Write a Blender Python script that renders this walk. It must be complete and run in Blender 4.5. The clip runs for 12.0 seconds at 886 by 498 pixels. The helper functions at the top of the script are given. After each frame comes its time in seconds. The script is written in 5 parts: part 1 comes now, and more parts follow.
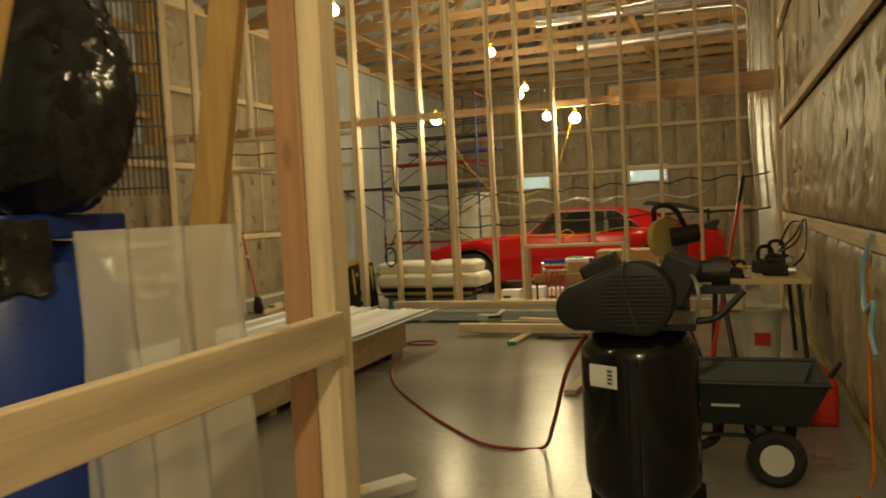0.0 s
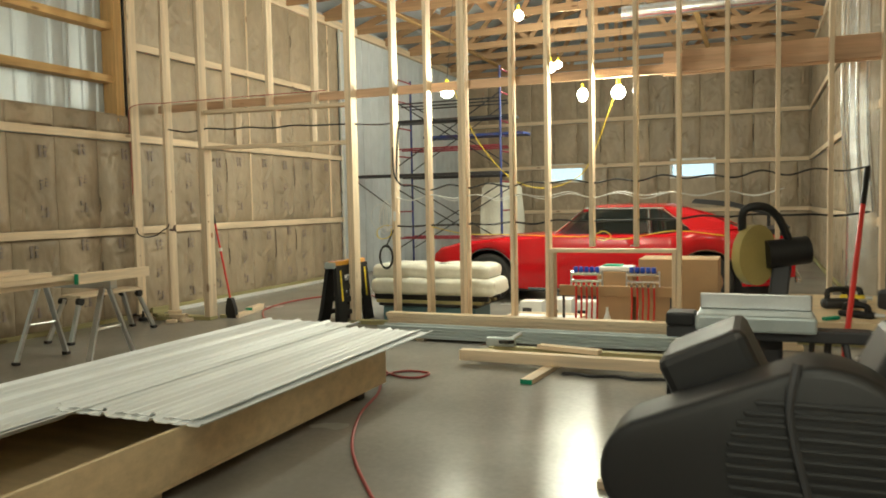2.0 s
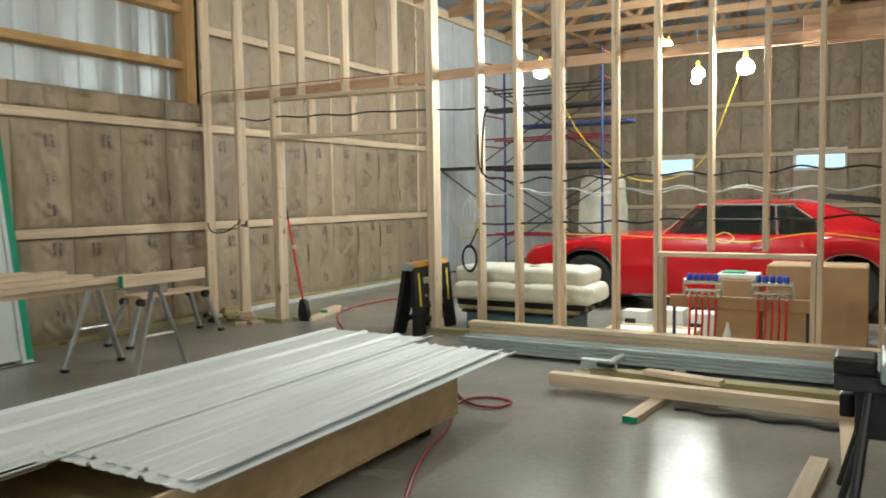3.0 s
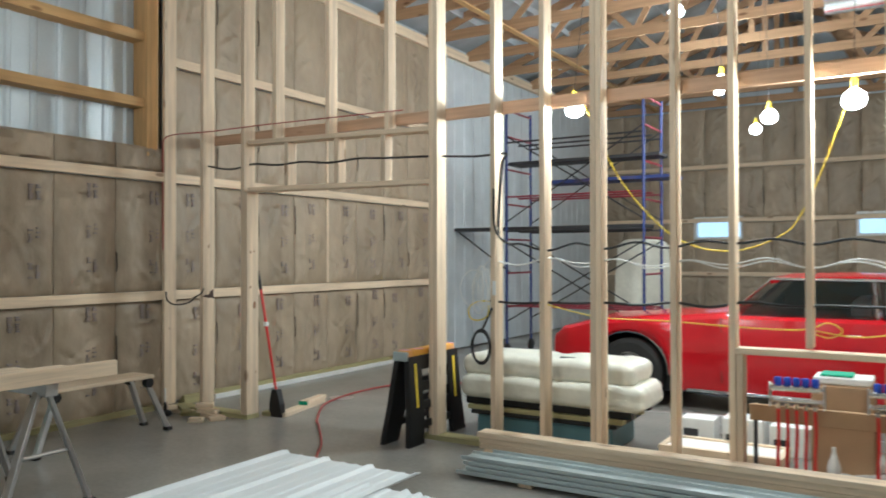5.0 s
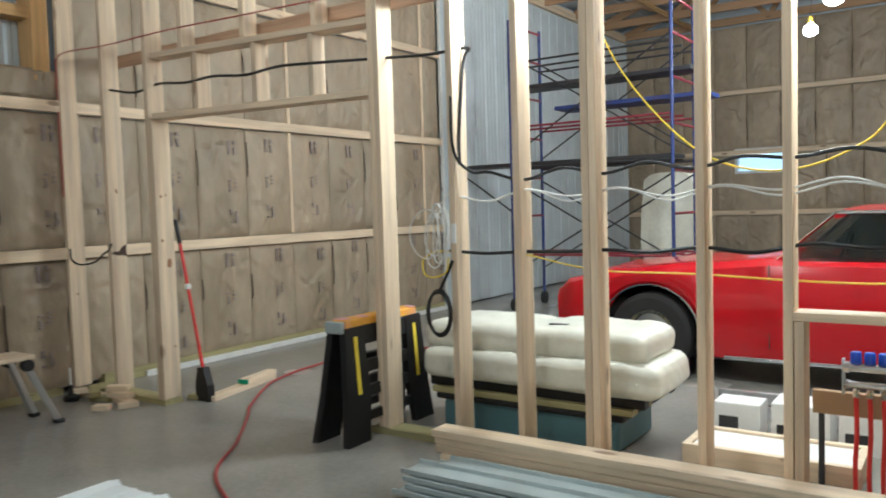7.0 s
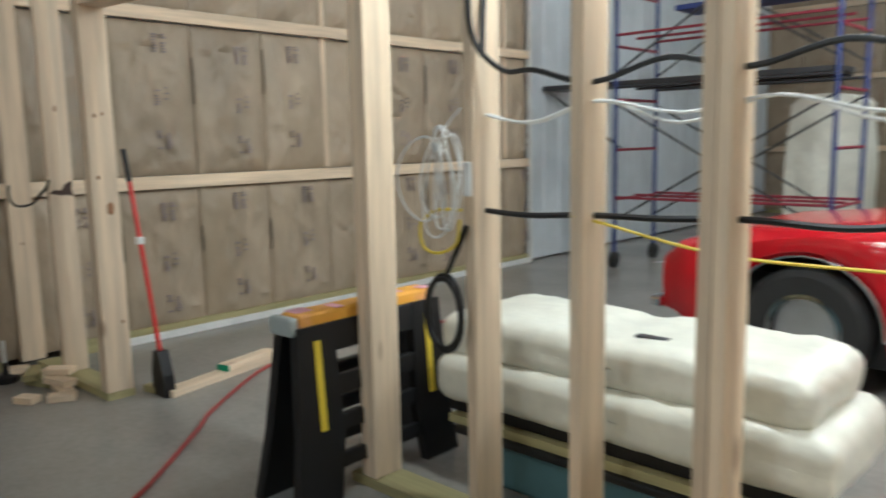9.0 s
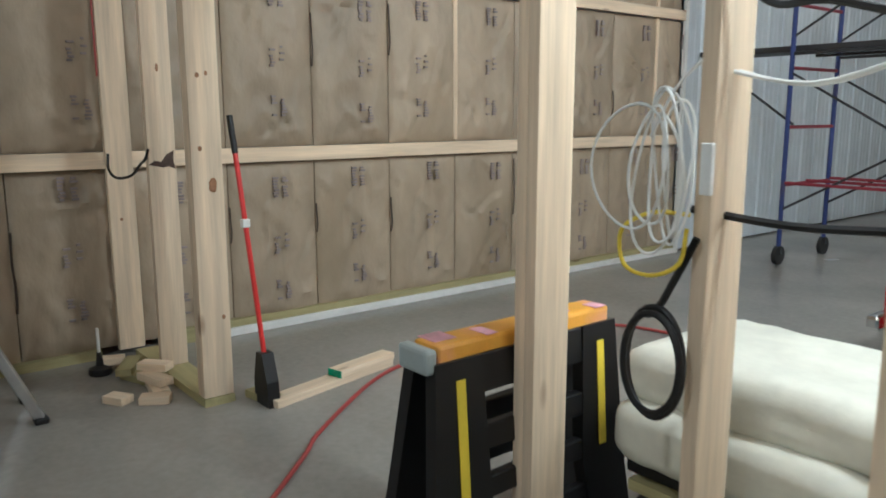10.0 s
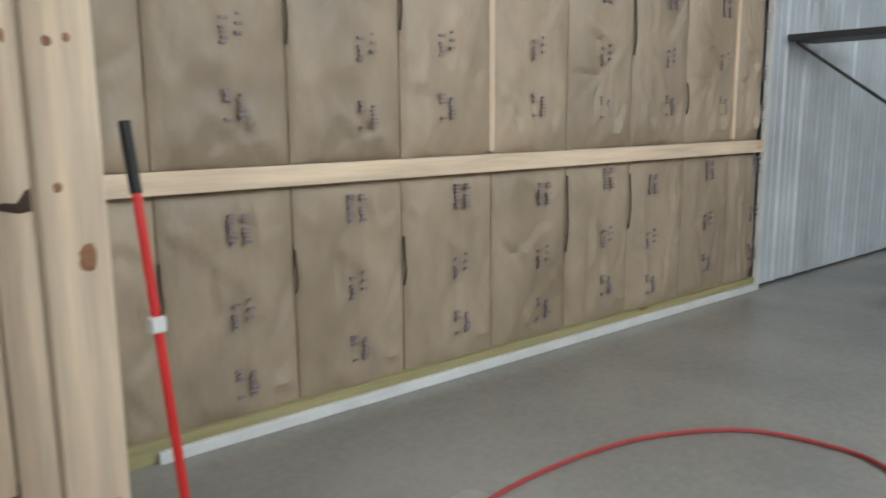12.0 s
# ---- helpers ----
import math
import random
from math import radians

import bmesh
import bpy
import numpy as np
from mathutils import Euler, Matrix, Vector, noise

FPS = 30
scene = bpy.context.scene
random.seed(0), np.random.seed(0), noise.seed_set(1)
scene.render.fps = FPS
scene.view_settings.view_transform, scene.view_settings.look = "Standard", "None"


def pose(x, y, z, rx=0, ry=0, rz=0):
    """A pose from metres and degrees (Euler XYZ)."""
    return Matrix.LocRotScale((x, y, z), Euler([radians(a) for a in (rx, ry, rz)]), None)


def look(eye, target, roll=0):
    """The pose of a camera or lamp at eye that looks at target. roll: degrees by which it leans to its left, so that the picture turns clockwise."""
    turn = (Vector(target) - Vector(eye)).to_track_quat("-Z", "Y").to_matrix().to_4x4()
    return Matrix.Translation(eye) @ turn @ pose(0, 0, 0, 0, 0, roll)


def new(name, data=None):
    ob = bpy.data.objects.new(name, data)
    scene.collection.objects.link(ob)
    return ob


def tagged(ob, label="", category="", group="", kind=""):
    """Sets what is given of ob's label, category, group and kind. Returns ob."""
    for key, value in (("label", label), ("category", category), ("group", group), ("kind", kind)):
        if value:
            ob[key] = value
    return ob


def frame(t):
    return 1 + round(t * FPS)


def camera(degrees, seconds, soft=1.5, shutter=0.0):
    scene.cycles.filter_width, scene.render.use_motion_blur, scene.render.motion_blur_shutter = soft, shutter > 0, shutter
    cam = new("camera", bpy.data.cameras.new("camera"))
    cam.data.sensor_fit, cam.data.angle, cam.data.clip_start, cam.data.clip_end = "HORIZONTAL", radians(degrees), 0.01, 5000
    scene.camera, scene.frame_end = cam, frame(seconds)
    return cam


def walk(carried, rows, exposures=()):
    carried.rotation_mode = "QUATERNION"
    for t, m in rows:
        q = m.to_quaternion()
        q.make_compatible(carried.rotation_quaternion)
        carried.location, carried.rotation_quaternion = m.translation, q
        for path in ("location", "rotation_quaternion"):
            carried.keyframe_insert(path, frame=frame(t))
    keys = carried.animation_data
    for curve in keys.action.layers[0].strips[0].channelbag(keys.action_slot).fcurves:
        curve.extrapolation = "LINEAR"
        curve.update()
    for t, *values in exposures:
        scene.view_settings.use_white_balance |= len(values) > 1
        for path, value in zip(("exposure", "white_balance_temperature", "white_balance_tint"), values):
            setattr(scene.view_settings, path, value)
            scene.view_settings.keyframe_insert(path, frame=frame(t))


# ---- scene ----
cam = camera(59.9, 12.0, soft=1.8, shutter=0.4)
PATH = [
    (0, (1.089, 0.795, 1.351), (0.401, 2.67, 1.256), -2.9),
    (0.5, (0.973, 1.2, 1.374), (0.365, 3.1, 1.239), -1.7),
    (1, (0.931, 1.732, 1.372), (0.246, 3.603, 1.204), -1.0),
    (1.5, (0.823, 2.257, 1.352), (0.071, 4.106, 1.226), -1.2),
    (2, (0.673, 2.638, 1.362), (-0.085, 4.485, 1.245), -1.1),
    (2.5, (0.572, 3.178, 1.391), (-0.451, 4.893, 1.273), -1.6),
    (3, (0.38, 3.573, 1.382), (-0.608, 5.306, 1.251), -0.9),
    (3.2, (0.298, 3.738, 1.391), (-0.666, 5.487, 1.272), -0.3),
    (4.8, (-0.288, 4.979, 1.477), (-1.256, 6.727, 1.485), 0.3),
    (5, (-0.317, 5.153, 1.469), (-1.367, 6.855, 1.491), -0.1),
    (5.5, (-0.46, 5.533, 1.406), (-1.571, 7.196, 1.396), -1.1),
    (6, (-0.544, 5.897, 1.385), (-1.611, 7.588, 1.335), -4.0),
    (6.5, (-0.601, 6.343, 1.386), (-1.727, 7.993, 1.29), -4.2),
    (7, (-0.686, 6.778, 1.384), (-1.818, 8.424, 1.275), -1.7),
    (7.2, (-0.715, 6.942, 1.398), (-1.813, 8.61, 1.293), -1.3),
    (8.8, (-1.33, 8.33, 1.361), (-2.565, 9.879, 1.092), -0.7),
    (9, (-1.441, 8.498, 1.358), (-2.797, 9.942, 1.079), -1.1),
    (9.5, (-1.826, 8.75, 1.356), (-3.363, 9.983, 1.013), -0.5),
    (10, (-2.148, 8.904, 1.35), (-3.686, 10.135, 1.004), -0.1),
    (10.5, (-2.471, 9.195, 1.351), (-4.121, 10.278, 1.03), -1.2),
    (11, (-2.845, 9.305, 1.332), (-4.468, 10.425, 0.993), -0.5),
    (11.5, (-3.224, 9.481, 1.304), (-4.842, 10.609, 0.969), -1.1),
    (12, (-3.634, 9.769, 1.353), (-5.147, 11.032, 1.01), -0.5),
]
walk(cam, [(t, look(eye, target, roll)) for t, eye, target, roll in PATH],
     [(0, -0.98, 9800, -6), (0.5, -0.30, 9000, -9), (1.0, -0.10, 7900, -11), (1.5, 0.04, 6900, -9), (2.0, 0.00, 6000, -8), (2.5, -0.01, 5400, -4), (3.2, -0.03, 5200, -4), (5.0, -0.10, 4850, -1), (7.0, -0.08, 4850, -1), (9.0, -0.19, 4850, 0), (10.0, -0.11, 4750, 0), (12.0, -0.02, 4750, 1)])
# exposure: the clip starts dim and yellow and settles to neutral
# ---------------- world and lamps ----------------
world = bpy.data.worlds.new("world")
scene.world = world
world.use_nodes = True
wn = world.node_tree.nodes
sky = wn.new("ShaderNodeTexSky")
sky.sky_type = 'NISHITA'
sky.sun_disc = False
sky.sun_elevation, sky.sun_rotation = radians(35), radians(200)
world.node_tree.links.new(sky.outputs[0], wn["Background"].inputs[0])
wn["Background"].inputs[1].default_value = 0.10

LAMP = (1.0, 0.86, 0.68)


def bulb_or_fill_light(x, y, z, watts):
    d = bpy.data.lights.new("bulb_or_fill_light", 'POINT')
    d.energy, d.color, d.shadow_soft_size = watts, LAMP, 0.06
    ob = new("bulb_or_fill_light", d)
    ob.location = (x, y, z)
    return ob


# ---------------- materials ----------------
def mat(name, color, rough=0.6, metal=0.0, var=0.15, scale=6.0, bump=0.1, stretch=(1, 1, 1), fine=60.0, rand=0.0, spec=0.5, stain=None, stain_amt=0.0):
    m = bpy.data.materials.new(name)
    m.use_nodes = True
    nt = m.node_tree
    n, l = nt.nodes, nt.links
    b = n["Principled BSDF"]
    b.inputs["Roughness"].default_value = rough
    b.inputs["Metallic"].default_value = metal
    b.inputs["Specular IOR Level"].default_value = spec
    tc = n.new("ShaderNodeTexCoord")
    oi = n.new("ShaderNodeObjectInfo")
    add = n.new("ShaderNodeVectorMath"); add.operation = 'MULTIPLY_ADD'
    add.inputs[1].default_value = stretch
    cmb = n.new("ShaderNodeCombineXYZ")
    mul = n.new("ShaderNodeMath"); mul.operation = 'MULTIPLY'; mul.inputs[1].default_value = 37.0
    l.new(oi.outputs["Random"], mul.inputs[0])
    for i in range(3):
        l.new(mul.outputs[0], cmb.inputs[i])
    l.new(tc.outputs["Object"], add.inputs[0])
    l.new(cmb.outputs[0], add.inputs[2])
    big = n.new("ShaderNodeTexNoise"); big.inputs["Scale"].default_value = scale; big.inputs["Detail"].default_value = 4
    sm = n.new("ShaderNodeTexNoise"); sm.inputs["Scale"].default_value = fine; sm.inputs["Detail"].default_value = 3
    l.new(add.outputs[0], big.inputs["Vector"]); l.new(add.outputs[0], sm.inputs["Vector"])
    mixf = n.new("ShaderNodeMath"); mixf.operation = 'MULTIPLY_ADD'; mixf.inputs[1].default_value = 0.35
    l.new(sm.outputs[0], mixf.inputs[0]); l.new(big.outputs[0], mixf.inputs[2])
    ramp = n.new("ShaderNodeMapRange")
    ramp.inputs["From Min"].default_value, ramp.inputs["From Max"].default_value = 0.42, 0.95
    ramp.inputs["To Min"].default_value, ramp.inputs["To Max"].default_value = 1 - var, 1 + var
    l.new(mixf.outputs[0], ramp.inputs["Value"])
    rr = n.new("ShaderNodeMapRange")
    rr.inputs["To Min"].default_value, rr.inputs["To Max"].default_value = 1 - rand, 1 + rand
    l.new(oi.outputs["Random"], rr.inputs["Value"])
    mm = n.new("ShaderNodeMath"); mm.operation = 'MULTIPLY'
    l.new(ramp.outputs[0], mm.inputs[0]); l.new(rr.outputs[0], mm.inputs[1])
    vm = n.new("ShaderNodeVectorMath"); vm.operation = 'SCALE'
    vm.inputs[0].default_value = color
    l.new(mm.outputs[0], vm.inputs["Scale"])
    out = vm.outputs[0]
    if stain:
        st = n.new("ShaderNodeTexNoise"); st.inputs["Scale"].default_value = scale * 0.45; st.inputs["Detail"].default_value = 6
        l.new(add.outputs[0], st.inputs["Vector"])
        sr = n.new("ShaderNodeMapRange")
        sr.inputs["From Min"].default_value, sr.inputs["From Max"].default_value = 0.55, 0.72
        sr.inputs["To Max"].default_value = stain_amt
        l.new(st.outputs[0], sr.inputs["Value"])
        mx = n.new("ShaderNodeMix"); mx.data_type = 'RGBA'
        mx.inputs["B"].default_value = (*stain, 1)
        l.new(sr.outputs[0], mx.inputs["Factor"]); l.new(out, mx.inputs["A"])
        out = mx.outputs["Result"]
    l.new(out, b.inputs["Base Color"])
    rv = n.new("ShaderNodeMapRange")
    rv.inputs["To Min"].default_value, rv.inputs["To Max"].default_value = max(0.02, rough * 0.75), min(1, rough * 1.25)
    l.new(big.outputs[0], rv.inputs["Value"]); l.new(rv.outputs[0], b.inputs["Roughness"])
    if bump:
        bp = n.new("ShaderNodeBump"); bp.inputs["Strength"].default_value = bump; bp.inputs["Distance"].default_value = 0.01
        l.new(mixf.outputs[0], bp.inputs["Height"]); l.new(bp.outputs[0], b.inputs["Normal"])
    return m


def wood(name, color, axis, rand=0.12, rough=0.65):
    """Sawn lumber with the grain along one axis and scattered knots."""
    s = [14.0, 14.0, 14.0]
    s["xyz".index(axis)] = 0.7
    m = mat(name, color, rough, 0, 0.22, 1.6, 0.12, tuple(s), 9.0, rand, 0.3)
    nt = m.node_tree
    n, l = nt.nodes, nt.links
    tc = n.new("ShaderNodeTexCoord")
    vo = n.new("ShaderNodeTexVoronoi"); vo.inputs["Scale"].default_value = 3.2
    sc = n.new("ShaderNodeVectorMath"); sc.operation = 'MULTIPLY'
    k = [1.6, 1.6, 1.6]
    k["xyz".index(axis)] = 0.55
    sc.inputs[1].default_value = k
    oi = n.new("ShaderNodeObjectInfo")
    ad = n.new("ShaderNodeVectorMath"); ad.operation = 'ADD'
    mu = n.new("ShaderNodeMath"); mu.operation = 'MULTIPLY'; mu.inputs[1].default_value = 19.0
    l.new(oi.outputs["Random"], mu.inputs[0])
    l.new(tc.outputs["Object"], sc.inputs[0]); l.new(sc.outputs[0], ad.inputs[0]); l.new(mu.outputs[0], ad.inputs[1])
    l.new(ad.outputs[0], vo.inputs["Vector"])
    kr = n.new("ShaderNodeMapRange")
    kr.inputs["From Min"].default_value, kr.inputs["From Max"].default_value = 0.07, 0.13
    kr.inputs["To Min"].default_value, kr.inputs["To Max"].default_value = 0.75, 0.0
    l.new(vo.outputs["Distance"], kr.inputs["Value"])
    b = n["Principled BSDF"]
    old = b.inputs["Base Color"].links[0].from_socket
    mx = n.new("ShaderNodeMix"); mx.data_type = 'RGBA'
    mx.inputs["B"].default_value = (color[0] * 0.3, color[1] * 0.2, color[2] * 0.15, 1)
    l.new(kr.outputs[0], mx.inputs["Factor"]); l.new(old, mx.inputs["A"]); l.new(mx.outputs["Result"], b.inputs["Base Color"])
    return m


def plain(name, color, rough=0.4, metal=0.0, **kw):
    return mat(name, color, rough, metal, kw.get("var", 0.12), kw.get("scale", 5.0), kw.get("bump", 0.03), fine=kw.get("fine", 90.0), rand=kw.get("rand", 0.0), stain=kw.get("stain"), stain_amt=kw.get("stain_amt", 0.0))


PINE = (0.74, 0.60, 0.43)
M = {}
for ax in "xyz":
    M["pine_" + ax] = wood("pine_" + ax, PINE, ax)
    M["amber_" + ax] = wood("amber_pine_" + ax, (0.58, 0.37, 0.16), ax)
    M["treated_" + ax] = wood("treated_" + ax, (0.38, 0.34, 0.17), ax)
M["rosy_x"] = wood("rosy_pine_x", (0.62, 0.42, 0.28), "x")
M["fir_z"] = wood("fir_z", (0.50, 0.28, 0.17), "z")
M["truss_x"] = wood("truss_wood_x", (0.41, 0.26, 0.145), "x")
M["plywood"] = mat("plywood", (0.68, 0.54, 0.34), 0.6, 0, 0.15, 2.0, 0.08, (1, 6, 10), 20, 0.05, 0.3)
M["kraft"] = mat("kraft_paper", (0.385, 0.312, 0.222), 0.48, 0, 0.20, 2.6, 1.0, (1, 1, 0.6), 11, 0.10, 0.45, (0.29, 0.225, 0.14), 0.5)
for _n in M["kraft"].node_tree.nodes:
    if _n.bl_idname == "ShaderNodeBump":
        _n.inputs["Distance"].default_value = 0.03
M["ink"] = plain("faded_ink", (0.285, 0.240, 0.235), 0.7, var=0.3)
M["slit"] = plain("dark_gap", (0.055, 0.04, 0.03), 0.9)
M["concrete"] = mat("sealed_concrete", (0.30, 0.285, 0.26), 0.25, 0, 0.22, 0.9, 0.02, (1, 1, 1), 30, 0, 0.30, (0.20, 0.185, 0.165), 0.5)
M["liner"] = plain("white_steel", (0.63, 0.67, 0.71), 0.4, 0.0, var=0.10, scale=3, bump=0.05, stain=(0.50, 0.54, 0.60), stain_amt=0.6)
M["sheet"] = plain("white_sheet_metal", (0.80, 0.83, 0.85), 0.42, 0.0, var=0.05, scale=2, bump=0.02)
M["siding"] = plain("galvanised_siding", (0.62, 0.68, 0.73), 0.42, 0.25, var=0.12, scale=2)
M["roof"] = plain("roof_steel", (0.52, 0.56, 0.60), 0.5, 0.1)
M["duct"] = plain("galvanised_duct", (0.72, 0.73, 0.74), 0.24, 0.9, var=0.2, scale=9, bump=0.08)
M["grey_metal"] = plain("painted_grey_metal", (0.46, 0.52, 0.53), 0.38, 0.2)
M["alu"] = plain("aluminium", (0.62, 0.63, 0.64), 0.33, 0.85)
M["chrome"] = plain("chrome", (0.8, 0.8, 0.8), 0.1, 1.0, var=0.03)
M["black"] = plain("black_plastic", (0.007, 0.007, 0.008), 0.5)
M["blackgloss"] = plain("black_enamel", (0.008, 0.008, 0.009), 0.16, bump=0.01)
M["rubber"] = plain("rubber", (0.022, 0.022, 0.022), 0.75, bump=0.15)
M["red"] = plain("red_car_paint", (0.46, 0.006, 0.012), 0.14, 0.0, var=0.05, bump=0.0)
M["redplastic"] = plain("red_plastic", (0.62, 0.03, 0.025), 0.4)
M["hose"] = plain("red_rubber_hose", (0.34, 0.05, 0.045), 0.5)
M["orange"] = plain("orange_cord", (0.85, 0.20, 0.03), 0.5)
M["yellow"] = plain("yellow_plastic", (0.80, 0.62, 0.04), 0.45)
M["sawyellow"] = plain("yellow_orange_plastic", (0.80, 0.40, 0.04), 0.5, stain=(0.75, 0.35, 0.45), stain_amt=0.6, scale=9)
M["sawguard"] = plain("dull_yellow_guard", (0.42, 0.34, 0.12), 0.35)
M["knot"] = plain("knot_wood", (0.30, 0.15, 0.07), 0.6, var=0.3, scale=40)
M["char"] = plain("dark_resin", (0.05, 0.025, 0.015), 0.5, var=0.3, scale=30)
M["bluecap"] = plain("blue_cap_plastic", (0.02, 0.07, 0.50), 0.35)
M["pinkpaint"] = plain("pink_paint", (0.78, 0.42, 0.50), 0.6, var=0.25, scale=20)
M["white"] = plain("white_plastic", (0.78, 0.78, 0.76), 0.45)
M["pack"] = plain("white_poly_wrap", (0.72, 0.71, 0.62), 0.36, var=0.12, scale=5, bump=0.5, fine=20)
M["blue"] = plain("blue_enamel", (0.015, 0.05, 0.27), 0.3)
M["scafblue"] = plain("blue_paint", (0.03, 0.05, 0.20), 0.5, stain=(0.1, 0.05, 0.03), stain_amt=0.6)
M["scafred"] = plain("dark_red_paint", (0.26, 0.03, 0.05), 0.5)
M["dark"] = plain("dark_steel", (0.06, 0.06, 0.065), 0.5, 0.5)
M["card"] = plain("cardboard", (0.40, 0.26, 0.14), 0.75, var=0.1)
M["teal"] = plain("teal_tote", (0.10, 0.19, 0.22), 0.5)
M["green"] = plain("green_paint", (0.02, 0.30, 0.16), 0.6)
M["cyan"] = plain("pale_blue_hose", (0.25, 0.55, 0.70), 0.45)
M["interior"] = plain("dark_vinyl", (0.03, 0.03, 0.03), 0.6)
M["foam"] = plain("sill_foam", (0.45, 0.44, 0.30), 0.8)
M["graphite"] = plain("dark_green_poly", (0.02, 0.028, 0.026), 0.5)
M["doorpaint"] = plain("door_paint", (0.66, 0.70, 0.70), 0.45, var=0.06)


def glassy(name, color, rough, alpha, trans=0.0):
    m = bpy.data.materials.new(name)
    m.use_nodes = True
    b = m.node_tree.nodes["Principled BSDF"]
    b.inputs["Base Color"].default_value = (*color, 1)
    b.inputs["Roughness"].default_value = rough
    b.inputs["Alpha"].default_value = alpha
    b.inputs["Transmission Weight"].default_value = trans
    return m


M["carglass"] = glassy("car_glass", (0.008, 0.012, 0.011), 0.02, 0.55)
M["pane"] = glassy("pane_glass", (0.8, 0.9, 0.95), 0.05, 0.25)
M["film"] = glassy("clear_poly_film", (0.74, 0.71, 0.66), 0.15, 0.58)
M["blackfilm"] = plain("black_poly_film", (0.012, 0.012, 0.014), 0.14, bump=0.9, scale=11, fine=25)


def emitter(name, color, strength):
    m = bpy.data.materials.new(name)
    m.use_nodes = True
    b = m.node_tree.nodes["Principled BSDF"]
    b.inputs["Base Color"].default_value = (*color, 1)
    b.inputs["Emission Color"].default_value = (*color, 1)
    b.inputs["Emission Strength"].default_value = strength
    return m


M["bulb"] = emitter("lit_bulb", (1.0, 0.90, 0.74), 30.0)
M["daylight"] = emitter("bright_outdoors", (0.72, 0.88, 1.0), 1.5)


# ---------------- mesh helpers ----------------
def box(bm, x0, y0, z0, x1, y1, z1, bevel=0.0, m=None):
    r = bmesh.ops.create_cube(bm, size=1.0)["verts"]
    bmesh.ops.scale(bm, vec=(abs(x1 - x0), abs(y1 - y0), abs(z1 - z0)), verts=r)
    bmesh.ops.translate(bm, vec=((x0 + x1) / 2, (y0 + y1) / 2, (z0 + z1) / 2), verts=r)
    if bevel:
        es = list({e for v in r for e in v.link_edges})
        q = bmesh.ops.bevel(bm, geom=es, offset=bevel, segments=2, affect='EDGES', profile=0.5)
        r = list({v for f in q["faces"] for v in f.verts} | {v for v in r if v.is_valid})
    if m is not None:
        bmesh.ops.transform(bm, matrix=m, verts=[v for v in r if v.is_valid])
    return r


def cyl(bm, a, b, r, seg=12, r2=None):
    a, b = Vector(a), Vector(b)
    d = b - a
    q = d.to_track_quat('Z', 'Y').to_matrix().to_4x4()
    bmesh.ops.create_cone(bm, cap_ends=True, segments=seg, radius1=r, radius2=r if r2 is None else r2, depth=d.length,
                          matrix=Matrix.Translation((a + b) / 2) @ q)


def sphere(bm, c, r, sc=(1, 1, 1), seg=16):
    bmesh.ops.create_uvsphere(bm, u_segments=seg, v_segments=max(6, seg // 2), radius=r, matrix=Matrix.Translation(c) @ Matrix.Diagonal((*sc, 1)))


def smooth_points(pts, n=8):
    """A Catmull-Rom line through the points."""
    p = [Vector(a) for a in pts]
    p = [2 * p[0] - p[1]] + p + [2 * p[-1] - p[-2]]
    out = []
    for i in range(1, len(p) - 2):
        for k in range(n):
            t = k / n
            a, b, c, d = p[i - 1], p[i], p[i + 1], p[i + 2]
            out.append(0.5 * ((2 * b) + (c - a) * t + (2 * a - 5 * b + 4 * c - d) * t * t + (3 * b - a - 3 * c + d) * t ** 3))
    out.append(p[-2])
    return out


def tube(bm, pts, r, seg=8, n=8, smooth=True):
    line = smooth_points(pts, n) if smooth else [Vector(a) for a in pts]
    rings = []
    for i, c in enumerate(line):
        d = (line[min(i + 1, len(line) - 1)] - line[max(i - 1, 0)]).normalized()
        u = d.orthogonal() if i == 0 else (rings_u - d * rings_u.dot(d))
        u = u.normalized() if u.length > 1e-6 else d.orthogonal().normalized()
        rings_u = u
        w = d.cross(u)
        rings.append([bm.verts.new(c + (u * math.cos(2 * math.pi * k / seg) + w * math.sin(2 * math.pi * k / seg)) * r) for k in range(seg)])
    for a, b in zip(rings, rings[1:]):
        for k in range(seg):
            bm.faces.new((a[k], a[(k + 1) % seg], b[(k + 1) % seg], b[k]))
    bm.faces.new(rings[0][::-1])
    bm.faces.new(rings[-1])


def lathe(bm, prof, seg=32, c=(0, 0, 0), caps=True):
    """Revolve (radius, height) pairs round z."""
    rings = []
    for r, z in prof:
        rings.append([bm.verts.new((c[0] + r * math.cos(2 * math.pi * k / seg), c[1] + r * math.sin(2 * math.pi * k / seg), c[2] + z)) for k in range(seg)])
    for a, b in zip(rings, rings[1:]):
        for k in range(seg):
            bm.faces.new((a[k], a[(k + 1) % seg], b[(k + 1) % seg], b[k]))
    if caps:
        bm.faces.new(rings[0][::-1])
        bm.faces.new(rings[-1])


def extrude_poly(bm, pts, axis, lo, hi):
    """A prism: 2D outline in the plane across axis, from lo to hi."""
    def v(p, h):
        return {"x": (h, p[0], p[1]), "y": (p[0], h, p[1]), "z": (p[0], p[1], h)}[axis]
    a = [bm.verts.new(v(p, lo)) for p in pts]
    b = [bm.verts.new(v(p, hi)) for p in pts]
    n = len(pts)
    bm.faces.new(a[::-1])
    bm.faces.new(b)
    for i in range(n):
        bm.faces.new((a[i], a[(i + 1) % n], b[(i + 1) % n], b[i]))
    bmesh.ops.recalc_face_normals(bm, faces=bm.faces[:])


